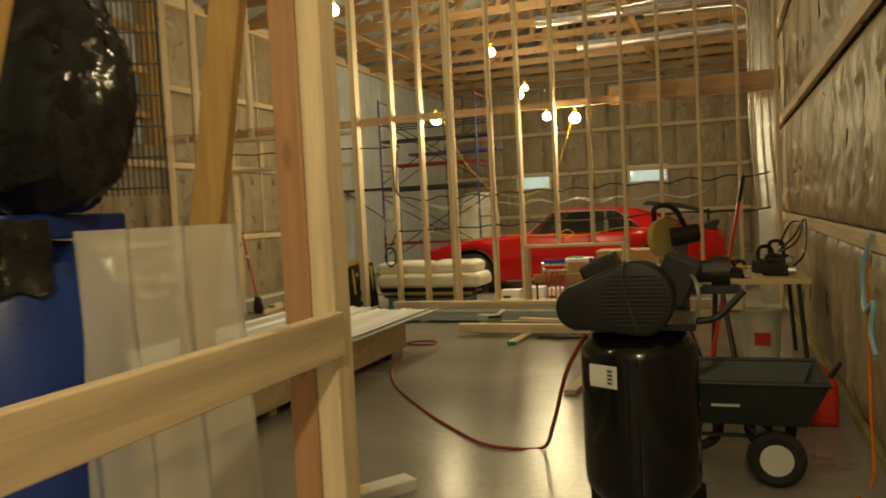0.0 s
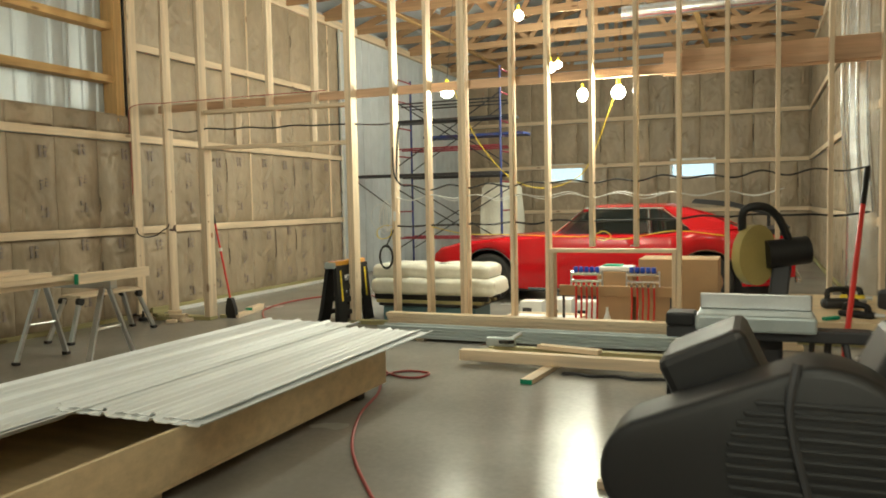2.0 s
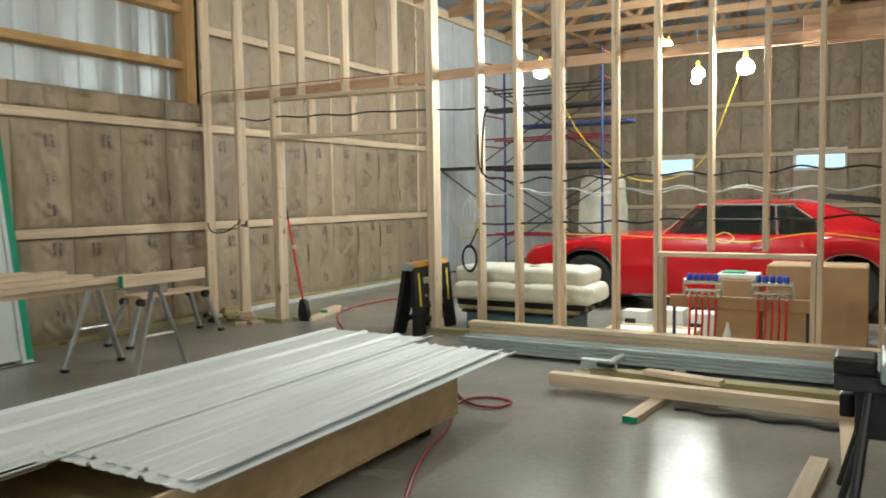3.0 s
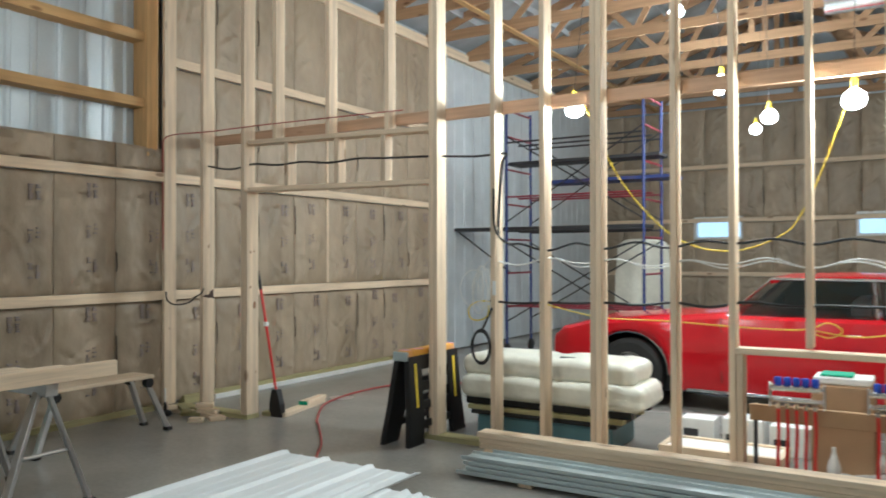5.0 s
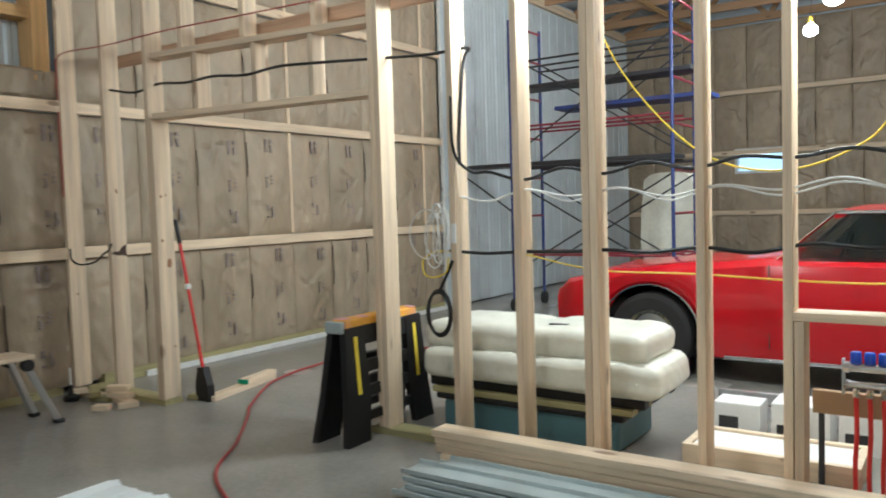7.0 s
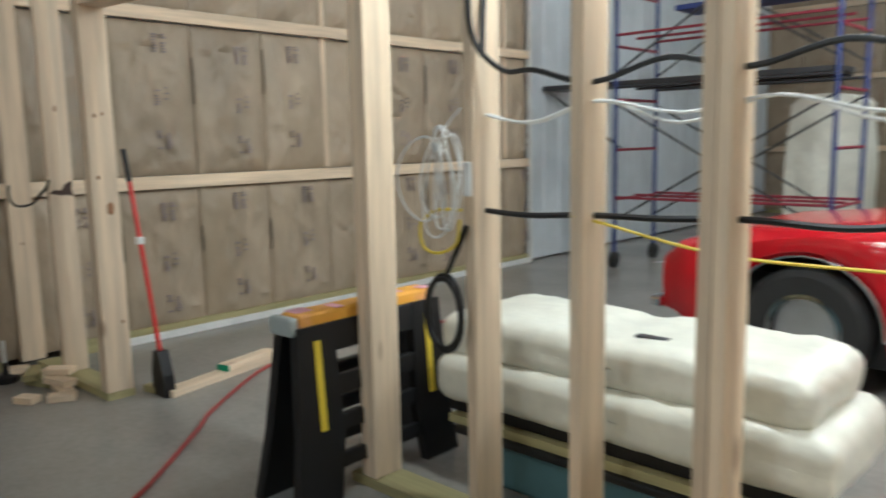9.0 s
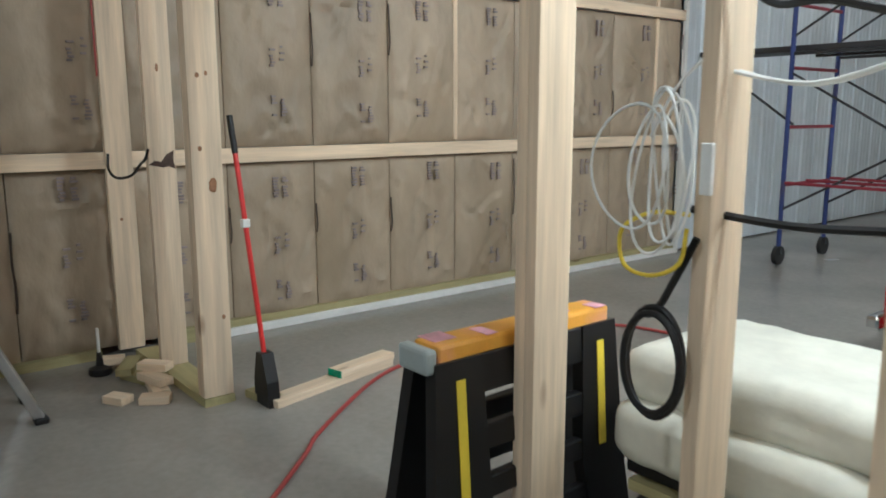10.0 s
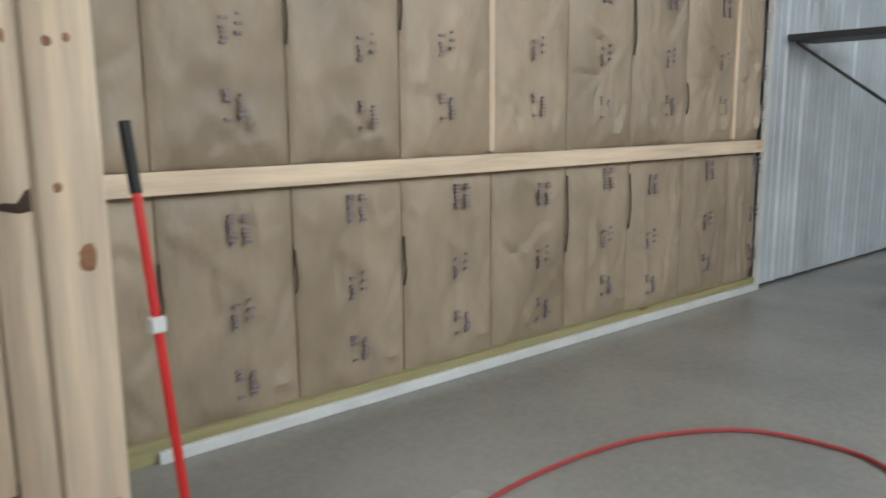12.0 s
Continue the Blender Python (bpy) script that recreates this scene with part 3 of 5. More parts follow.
def make_car(at):
    car = thing("muscle_car", "glossy red vintage two-door muscle car parked behind the studs", "car", at)
    WF, WR, WRAD = 0.86, 3.82, 0.345
    L = 4.86
    top = [(0, 0.70), (0.10, 0.78), (0.5, 0.86), (1.2, 0.92), (1.85, 0.96), (3.2, 0.96), (3.8, 1.03), (4.4, 0.98), (4.75, 0.93), (L, 0.86)]
    wid = [(0, 0.80), (0.2, 0.87), (0.8, 0.93), (2.4, 0.91), (3.6, 0.95), (4.3, 0.92), (4.7, 0.86), (L, 0.82)]
    bot = [(0, 0.34), (0.25, 0.27), (1.5, 0.20), (3.2, 0.20), (4.5, 0.30), (L, 0.42)]
    bm = bmesh.new()
    xs = sorted(set([i * 0.05 for i in range(int(L / 0.05) + 1)] + [0.03, L]))
    rings = []
    for x in xs:
        zt, w, zb = interp(x, top), interp(x, wid), interp(x, bot)
        lip = max(zb, 0.345 + arch(x, WF, 0.41) if abs(x - WF) < 0.41 else 0, 0.345 + arch(x, WR, 0.41) if abs(x - WR) < 0.41 else 0)
        lip = min(lip, zt - 0.12)
        crown = 0.03 if 0.2 < x < 4.7 else 0.01
        mid = lip + (zt - lip) * 0.55
        half = [(w * 0.93, lip), (w * 0.985, lip + (mid - lip) * 0.4), (w, mid), (w * 0.99, mid + (zt - mid) * 0.5), (w * 0.965, zt - 0.035), (w * 0.90, zt - 0.004), (w * 0.6, zt + crown * 0.5), (0, zt + crown)]
        ring = [bm.verts.new((x, -y, z)) for y, z in half] + [bm.verts.new((x, y, z)) for y, z in half[-2::-1]]
        rings.append(ring)
    for a, b in zip(rings, rings[1:]):
        for i in range(len(a) - 1):
            bm.faces.new((a[i], a[i + 1], b[i + 1], b[i]))
    bm.faces.new(rings[0])
    bm.faces.new(rings[-1][::-1])
    body = part("body", bm, "red", car, "glossy red bodywork", True)
    # the underbody as a low black box, dark to give the shade beneath
    part("underbody", bx(0.2, -0.70, 0.15, L - 0.25, 0.70, 0.62), "rubber", car)
    # chrome sill strip and wheel-arch lips
    for s in (-1, 1):
        part("sill_trim", bx(1.45, s * 0.88 - 0.012, 0.195, 3.35, s * 0.88 + 0.012, 0.225, bevel=0.004), "chrome", car, "bright sill strip")
        for cx in (WF, WR):
            bm = bmesh.new()
            tube(bm, [(cx + 0.415 * math.cos(a), s * interp(cx, wid) * 0.965, 0.345 + 0.415 * math.sin(a)) for a in [math.pi * k / 14 for k in range(15)]], 0.010, 6, 1, False)
            part("arch_trim", bm, "chrome", car)
            wheel = new("wheel")
            wheel.parent = car
            wheel.location = (cx, s * 0.78, WRAD)
            bm = bmesh.new()
            lathe(bm, [(0.20, -0.10), (0.30, -0.115), (0.335, -0.09), (WRAD, -0.05), (WRAD, 0.05), (0.335, 0.09), (0.30, 0.115), (0.20, 0.10)], 36, caps=False)
            bmesh.ops.rotate(bm, matrix=Matrix.Rotation(radians(90), 3, 'X'), verts=bm.verts[:])
            part("tyre", bm, "rubber", wheel, smooth=True)
            bm = bmesh.new()
            lathe(bm, [(0.172, -0.02), (0.178, -0.095), (0.19, -0.108), (0.207, -0.112), (0.207, 0.09), (0.172, 0.09)], 30, caps=False)
            cyl(bm, (0, 0, -0.115), (0, 0, -0.03), 0.045, 16)
            for k in range(5):
                a = 2 * math.pi * k / 5
                box(bm, 0.04, -0.022, -0.112, 0.19, 0.022, -0.088, m=Matrix.Rotation(a, 4, 'Z'))
            bmesh.ops.rotate(bm, matrix=Matrix.Rotation(radians(90 if s < 0 else -90), 3, 'X'), verts=bm.verts[:])
            part("rim", bm, "chrome", wheel, "five-spoke bright rim", True)
            bm = bmesh.new()
            cyl(bm, (0, s * 0.02, 0), (0, s * 0.035, 0), 0.17, 24)
            part("brake_disc", bm, "alu", wheel)
    # greenhouse
    zb, zr = 0.955, 1.315
    A = [(1.72, 0.74, zb), (2.38, 0.60, zr), (3.12, 0.60, zr), (3.98, 0.70, 1.0)]
    bm = bmesh.new()
    roofpts = [(2.34, 0.61, zr - 0.02), (2.45, 0.60, zr + 0.008), (2.8, 0.60, zr + 0.022), (3.08, 0.60, zr + 0.012), (3.22, 0.61, zr - 0.025)]
    rr = [[bm.verts.new((x, y * k, z + 0.03 * (1 - k * k))) for k in (-1, -0.9, -0.5, 0, 0.5, 0.9, 1)] for x, y, z in roofpts]
    for a, b in zip(rr, rr[1:]):
        for i in range(6):
            bm.faces.new((a[i], b[i], b[i + 1], a[i + 1]))
    q = bmesh.ops.extrude_face_region(bm, geom=bm.faces[:])
    bmesh.ops.translate(bm, vec=(0, 0, -0.035), verts=[v for v in q["geom"] if isinstance(v, bmesh.types.BMVert)])
    part("roof", bm, "red", car, smooth=True)

    def slab(pts, t=0.01):
        bm = bmesh.new()
        v = [bm.verts.new(p) for p in pts]
        f = bm.faces.new(v)
        q = bmesh.ops.extrude_face_region(bm, geom=[f])
        n = (Vector(pts[1]) - Vector(pts[0])).cross(Vector(pts[2]) - Vector(pts[0])).normalized() * t
        bmesh.ops.translate(bm, vec=n, verts=[x for x in q["geom"] if isinstance(x, bmesh.types.BMVert)])
        return bm
    part("windscreen", slab([(1.76, -0.74, 0.965), (1.70, 0, 0.985), (1.76, 0.74, 0.965), (2.36, 0.58, zr - 0.01), (2.34, 0, zr + 0.01), (2.36, -0.58, zr - 0.01)]), "carglass", car)
    part("rear_window", slab([(3.22, -0.56, zr - 0.03), (3.22, 0.56, zr - 0.03), (4.00, 0.62, 1.03), (4.00, -0.62, 1.03)]), "carglass", car)
    for s in (-1, 1):
        part("side_window", slab([(1.95, s * 0.815, 0.955), (2.93, s * 0.825, 0.955), (2.90, s * 0.62, zr - 0.02), (2.42, s * 0.62, zr - 0.02)], 0.006), "carglass", car)
        part("quarter_window", slab([(2.97, s * 0.825, 0.955), (3.42, s * 0.80, 0.985), (3.04, s * 0.64, zr - 0.05), (2.94, s * 0.62, zr - 0.02)], 0.006), "carglass", car)
        part("roof_pillar", slab([(3.44, s * 0.81, 0.96), (4.05, s * 0.80, 1.01), (3.62, s * 0.64, zr - 0.13), (3.24, s * 0.60, zr - 0.02), (3.06, s * 0.63, zr - 0.03)], 0.03), "red", car)
        for a, b in (((1.74, s * 0.78, 0.96), (2.37, s * 0.605, zr)), ((2.37, s * 0.625, zr - 0.005), (3.05, s * 0.635, zr - 0.012)), ((3.05, s * 0.64, zr - 0.03), (3.46, s * 0.82, 0.975))):
            bm = bmesh.new()
            cyl(bm, a, b, 0.014, 8)
            part("window_trim", bm, "chrome", car)
        bm = bmesh.new()
        cyl(bm, (2.945, s * 0.825, 0.96), (2.92, s * 0.625, zr - 0.02), 0.009, 8)
        part("window_post", bm, "chrome", car)
        part("door_handle", bx(2.86, s * 0.90 - 0.015, 0.80, 3.02, s * 0.90 + 0.015, 0.825, bevel=0.006), "chrome", car)
        for x in (1.78, 3.14):
            part("door_gap", bx(x, s * 0.90 - 0.006, 0.30, x + 0.006, s * 0.90 + 0.006, 0.93), "slit", car)
    bm = bmesh.new()
    for x in (2.45, 3.05):
        for y in (-0.36, 0.36):
            box(bm, x, y - 0.24, 0.4, x + 0.5, y + 0.24, 0.72, bevel=0.05)
            box(bm, x + 0.42, y - 0.22, 0.6, x + 0.6, y + 0.22, 1.12, bevel=0.05)
    part("seats", bm, "white", car, "pale vinyl seats")
    bm = bmesh.new()
    tube(bm, [(2.22 + 0.05 * math.sin(a), -0.36 + 0.18 * math.cos(a), 0.98 + 0.17 * math.sin(a)) for a in [2 * math.pi * k / 18 for k in range(19)]], 0.012, 6, 1, False)
    part("steering_wheel", bm, "black", car)
    remap = [(1.0, 1.1), (1.72, 1.80), (2.38, 2.21), (3.12, 3.38), (4.05, 4.22), (5.0, 5.0)]
    for o in car.children:
        if o.name.split(".")[0] in ("roof", "windscreen", "rear_window", "side_window", "quarter_window", "roof_pillar", "window_trim", "window_post"):
            for v in o.data.vertices:
                for (a, va), (b, vb) in zip(remap, remap[1:]):
                    if a <= v.co.x < b:
                        v.co.x = va + (vb - va) * (v.co.x - a) / (b - a)
                        break
    part("grille", bx(-0.015, -0.70, 0.44, 0.03, 0.70, 0.66, bevel=0.008), "black", car, "black grille")
    for s in (-1, 1):
        bm = bmesh.new()
        cyl(bm, (-0.022, s * 0.55, 0.55), (0.02, s * 0.55, 0.55), 0.085, 20)
        part("headlight", bm, "chrome", car)
        part("tail_light", bx(L - 0.02, s * 0.6 - 0.16, 0.62, L + 0.012, s * 0.6 + 0.16, 0.74, bevel=0.006), "redplastic", car)
    for x0, x1 in ((-0.07, 0.0), (L - 0.0, L + 0.07)):
        part("bumper", bx(x0, -0.83, 0.34, x1, 0.83, 0.42, bevel=0.02), "chrome", car)
    bm = bmesh.new()
    extrude_poly(bm, [(4.42, 0.95), (4.74, 0.94), (4.80, 1.04), (4.72, 1.06)], "y", -0.72, 0.72)
    part("spoiler", bm, "black", car)
    return car


make_car((-3.60, 13.50, 0.0)).scale = (0.965, 0.965, 0.965)
# black hood lying on the far side above the roofline
bm = bmesh.new()
extrude_poly(bm, [(-0.3, 1.30), (0.25, 1.24), (0.9, 1.08), (0.92, 1.12), (0.3, 1.31), (-0.25, 1.37)], "y", 15.35, 15.75)
for x in (-0.2, 0.8):
    box(bm, x, 15.45, 0, x + 0.05, 15.65, 1.18)
solid("covered_rack", bm, "black", "low rack with a black cover standing behind the car", "rack")


def sawn(name, x0, y0, z0, x1, y1, z1, mat_name, label, group="", rz=0.0, category="board"):
    """A board, modelled at its middle so that it can lie at an angle."""
    c = Vector(((x0 + x1) / 2, (y0 + y1) / 2, z0))
    ob = solid(name, bx(x0 - c.x, y0 - c.y, 0, x1 - c.x, y1 - c.y, z1 - z0, bevel=0.003), mat_name, label, category, group)
    ob.matrix_basis = pose(*c, 0, 0, rz)
    return ob


# long crate with steel sheets on it
crate = thing("long_crate", "long low open plywood crate standing on wood blocks", "crate", (-2.6, 5.3, 0))
for a in ((0.735, -2.6, 0.085, 0.76, 2.32, 0.335), (-0.76, -2.6, 0.085, -0.735, 2.32, 0.335)):
    part("side_board", bx(*a, bevel=0.003), "plywood", crate)
for y in (-2.6, 2.295):
    part("end_board", bx(-0.733, y, 0.085, 0.733, y + 0.025, 0.335, bevel=0.003), "plywood", crate)
part("bottom", bx(-0.76, -2.6, 0.07, 0.76, 2.32, 0.084), "plywood", crate)
for y in (-2.4, 0.0, 2.0):
    part("block", bx(-0.72, y, 0.0, 0.70, y + 0.09, 0.07), "dark" if y else "pine_x", crate)


def steel_sheet(w, h, m, label):
    bm = bmesh.new()
    ribbed(bm, w, h, rib=0.018)
    ob = solid("steel_sheet", bm, "sheet", label, "steel sheet", "stack of steel sheets")
    ob.matrix_basis = m
    return ob


steel_sheet(0.93, 5.53, pose(-3.42, 2.95, 0.340, 0, 0, 0.2), "white ribbed steel roofing sheet lying on the crate")
steel_sheet(0.93, 5.55, pose(-3.39, 2.90, 0.346, 0, 0, 0.5), "white ribbed steel roofing sheet lying on the crate")
steel_sheet(0.93, 2.72, pose(-2.62, 5.45, 0.352, 0, 0, 0.0), "short white ribbed steel sheet across the crate's edge")
steel_sheet(0.90, 2.66, pose(-2.66, 5.50, 0.358, 0, 0, 0.6), "short white ribbed steel sheet across the crate's edge")
sawn("trim_strip", -2.62, 2.8, 0.338, -2.50, 5.4, 0.346, "grey_metal", "grey metal strip lying on the crate edge", category="metal strip")

# stack of galvanised trim and boards along the partition
for k in range(7):
    z = 0.0 + 0.026 * (k // 2) + 0.03
    y = 9.58 + 0.20 * (k % 2) + 0.012 * k
    bm = bmesh.new()
    extrude_poly(bm, [(y, z), (y + 0.17, z), (y + 0.17, z + 0.022), (y + 0.155, z + 0.022), (y + 0.15, z + 0.004), (y + 0.015, z + 0.004), (y + 0.012, z + 0.024), (y, z + 0.024)], "x", -2.95 + 0.03 * (k % 3), 0.62 - 0.05 * (k % 4))
    solid("metal_channel", bm, "grey_metal", "long grey-green galvanised metal channel in a stack", "metal channel", "stack of metal channels")
for x in (-2.5, -1.0, 0.3):
    sawn("spacer_block", x, 9.60, 0.0, x + 0.09, 10.0, 0.03, "pine_y", "short wood spacer under the metal stack", category="wood block")
for k, (y, x0, x1, z) in enumerate(((10.06, -3.02, 1.05, 0.0), (10.20, -3.0, 0.75, 0.0), (10.06, -3.0, 1.0, 0.04), (10.20, -2.97, 0.8, 0.04), (10.07, -3.04, 0.98, 0.08), (10.205, -3.03, 0.85, 0.08), (10.08, -3.05, 0.90, 0.12), (10.07, -3.06, 0.92, 0.16))):
    sawn("plank", x0, y, z, x1, y + 0.135, z + 0.038, "pine_x", "long pale pine plank in a stack by the partition", "plank stack")

# loose lumber on the slab
sawn("board", -1.66, 8.62, 0.04, 0.45, 8.71, 0.13, "pine_x", "yellow pine board lying on edge on two short pieces", "loose lumber", -1.2)
sawn("board", -1.60, 8.86, 0.04, 0.5, 9.00, 0.08, "treated_x", "greenish treated board lying on the slab", "loose lumber", -1.0)
sawn("board", -1.55, 9.06, 0.04, 0.5, 9.20, 0.08, "treated_x", "greenish treated board lying on the slab", "loose lumber", -1.0)
sawn("board", -1.45, 8.90, 0.08, 0.4, 8.99, 0.12, "treated_x", "greenish treated board lying on another", "loose lumber", -1.4)
sawn("board", -1.05, 8.83, 0.121, -0.50, 8.92, 0.159, "pine_x", "short pine offcut lying askew on boards", "loose lumber", -13)
b = sawn("board", -0.93, 8.13, 0.0, -0.84, 9.15, 0.038, "pine_y", "short pine board with a green painted end", "loose lumber", -5)
part("painted_end", bx(-0.046, -0.514, 0.001, 0.046, -0.509, 0.037), "green", b, "green end paint")
sawn("board", 0.20, 7.75, 0.0, 0.29, 9.1, 0.038, "pine_y", "short pine board lying across under the others", "loose lumber", 3)
sawn("board", 0.03, 6.2, 0.0, 0.12, 7.85, 0.038, "pine_y", "pine board lying on the slab", "loose lumber", -4)
bm = bmesh.new()
tube(bm, [(-0.75 + 0.11 * k, 8.52 + 0.03 * math.sin(k * 2.1), 0.012) for k in range(11)], 0.012, 6, 4)
solid("strap", bm, "dark", "dark ratchet strap lying on the slab", "strap")
ng = thing("nail_gun", "grey and black nail gun lying on the lumber", "nail gun", (-1.38, 8.95, 0.121))
bm = bmesh.new(); box(bm, -0.14, -0.035, 0.0, 0.12, 0.035, 0.075, bevel=0.012)
part("body", bm, "grey_metal", ng)
bm = bmesh.new(); box(bm, -0.02, -0.03, 0.02, 0.18, 0.03, 0.05, bevel=0.008, m=pose(0.02, -0.04, 0.01, 0, -8, -48))
part("magazine", bm, "black", ng)
bm = bmesh.new(); cyl(bm, (0.08, 0.0, 0.06), (0.16, 0.05, 0.11), 0.022, 12)
part("handle", bm, "alu", ng)


# ---------------- sawhorses with lumber ----------------
def metal_sawhorse(at, rz):
    t = thing("metal_sawhorse", "grey folding steel sawhorse with splayed legs", "sawhorse", at, "metal sawhorses")
    t.rotation_euler.z = radians(rz)
    part("beam", bx(-0.48, -0.04, 0.68, 0.48, 0.04, 0.755, bevel=0.006), "alu", t)
    for x in (-0.38, 0.38):
        for s in (-1, 1):
            bm = bmesh.new()
            a, b = Vector((x, s * 0.03, 0.70)), Vector((x * 1.12, s * 0.27, 0.012))
            d = (b - a)
            box(bm, -0.025, -0.012, 0, 0.025, 0.012, d.length, bevel=0.003, m=Matrix.Translation(a) @ d.to_track_quat('Z', 'Y').to_matrix().to_4x4())
            leg = part("leg", bm, "alu", t)
            part("foot", bx(x * 1.12 - 0.03, s * 0.27 - 0.025, 0, x * 1.12 + 0.03, s * 0.27 + 0.025, 0.03, bevel=0.006), "black", leg)
        bm = bmesh.new()
        cyl(bm, (x * 1.06, -0.15, 0.34), (x * 1.06, 0.15, 0.34), 0.012, 8)
        part("crossbar", bm, "alu", t)
    return t


metal_sawhorse((-5.0, 7.72, 0), 0)
metal_sawhorse((-5.0, 5.75, 0), 0)
LUMBER = ((-4.66, 5.0, 8.20, 0.756, 0.09), (-4.80, 5.0, 8.12, 0.756, 0.13), (-4.95, 5.05, 8.16, 0.756, 0.13), (-5.10, 5.2, 7.95, 0.756, 0.13),
          (-4.67, 5.1, 7.45, 0.796, 0.13), (-4.83, 5.0, 7.40, 0.796, 0.13), (-4.98, 4.9, 7.3, 0.796, 0.13),
          (-4.66, 5.0, 7.25, 0.836, 0.10), (-4.80, 4.9, 7.2, 0.836, 0.13), (-4.95, 4.9, 7.1, 0.836, 0.13), (-4.70, 5.1, 7.05, 0.876, 0.13), (-4.86, 5.1, 6.9, 0.876, 0.13))
for k, (x, y0, y1, z, w) in enumerate(LUMBER):
    sawn("board", x, y0, z, x + w, y1 - 0.12, z + 0.038, "pine_y", "pale pine board laid across the sawhorses", "lumber on sawhorses")
edge_board = sawn("board", -4.53, 7.32, 0.756, -4.49, 8.12, 0.845, "pine_y", "pale pine board on edge with a green painted end", "lumber on sawhorses")
part("painted_end", bx(-0.021, -0.403, 0.001, 0.021, -0.398, 0.088), "green", edge_board, "green end paint")

bench = thing("step_bench", "low aluminium work bench with a wooden top and black joints", "work bench", (-5.95, 8.95, 0))
part("top", bx(-0.14, -0.42, 0.455, 0.14, 0.46, 0.485, bevel=0.005), "pine_y", bench)
for s in (-1, 1):
    for r in (-1, 1):
        bm = bmesh.new()
        a, b = Vector((r * 0.11, s * 0.40, 0.44)), Vector((r * 0.16, s * 0.58, 0.015))
        d = b - a
        box(bm, -0.02, -0.02, 0, 0.02, 0.02, d.length, bevel=0.004, m=Matrix.Translation(a) @ d.to_track_quat('Z', 'Y').to_matrix().to_4x4())
        leg = part("leg", bm, "alu", bench)
        part("foot", bx(r * 0.16 - 0.03, s * 0.58 - 0.03, 0, r * 0.16 + 0.03, s * 0.58 + 0.03, 0.03, bevel=0.008), "black", leg)
        bm = bmesh.new()
        cyl(bm, (r * 0.10, s * 0.41, 0.42), (r * 0.145, s * 0.41, 0.42), 0.04, 14)
        part("joint", bm, "black", bench)

# plastic folding sawhorse in the doorway
ph = thing("plastic_sawhorse", "black plastic folding sawhorse with yellow top and rulers", "sawhorse", (-3.765, 10.50, 0))
ph.rotation_euler.z = radians(1)
ph.scale = (1, 0.88, 0.955)
part("top", bx(-0.055, -0.42, 0.705, 0.055, 0.40, 0.77, bevel=0.012), "sawyellow", ph, "worn yellow-orange top with pink paint")
for s in (-1, 1):
    leaf = new("leaf"); leaf.parent = ph
    tilt = Matrix.Translation((s * 0.045, 0, 0.72)) @ Matrix.Rotation(-s * radians(4 if s > 0 else 8), 4, 'Y')
    leaf.matrix_basis = tilt
    for y0, y1 in ((-0.44, -0.25), (0.24, 0.42)):
        bm = bmesh.new()
        w = 0.05
        extrude_poly(bm, [(y0, 0.0), (y1, 0.0), (y1 + (0.02 if y0 < 0 else 0.03), -0.45), (y1 + (-0.03 if y0 < 0 else 0.07), -0.735), (y0 - (0.07 if y0 < 0 else -0.03), -0.735), (y0 - (0.03 if y0 < 0 else 0.02), -0.45)], "x", -0.022, 0.022)
        part("leg", bm, "black", leaf)
        part("ruler", bx(0.0235 * s - 0.002, (y0 + y1) / 2 - 0.018, -0.42, 0.0235 * s + 0.002, (y0 + y1) / 2 + 0.018, -0.06), "yellow", leaf, "yellow printed ruler")
    for z0, z1 in ((-0.30, -0.22), (-0.45, -0.38), (-0.60, -0.54), (-0.12, 0.0)):
        part("rail", bx(-0.018, -0.25, z0, 0.018, 0.24, z1, bevel=0.006), "black", leaf)
for x0, x1, y0, y1 in ((-0.058, 0.02, -0.40, -0.31), (-0.02, 0.058, -0.22, -0.17), (-0.05, 0.03, 0.16, 0.22), (0.0, 0.058, 0.32, 0.385)):
    part("paint_smear", bx(x0, y0, 0.7705, x1, y1, 0.7725, bevel=0.0008), "pinkpaint", ph, "pink paint smear")
bm = bmesh.new(); box(bm, -0.07, -0.47, 0.69, 0.06, -0.425, 0.765, bevel=0.012)
part("end_cap", bm, "grey_metal", ph)

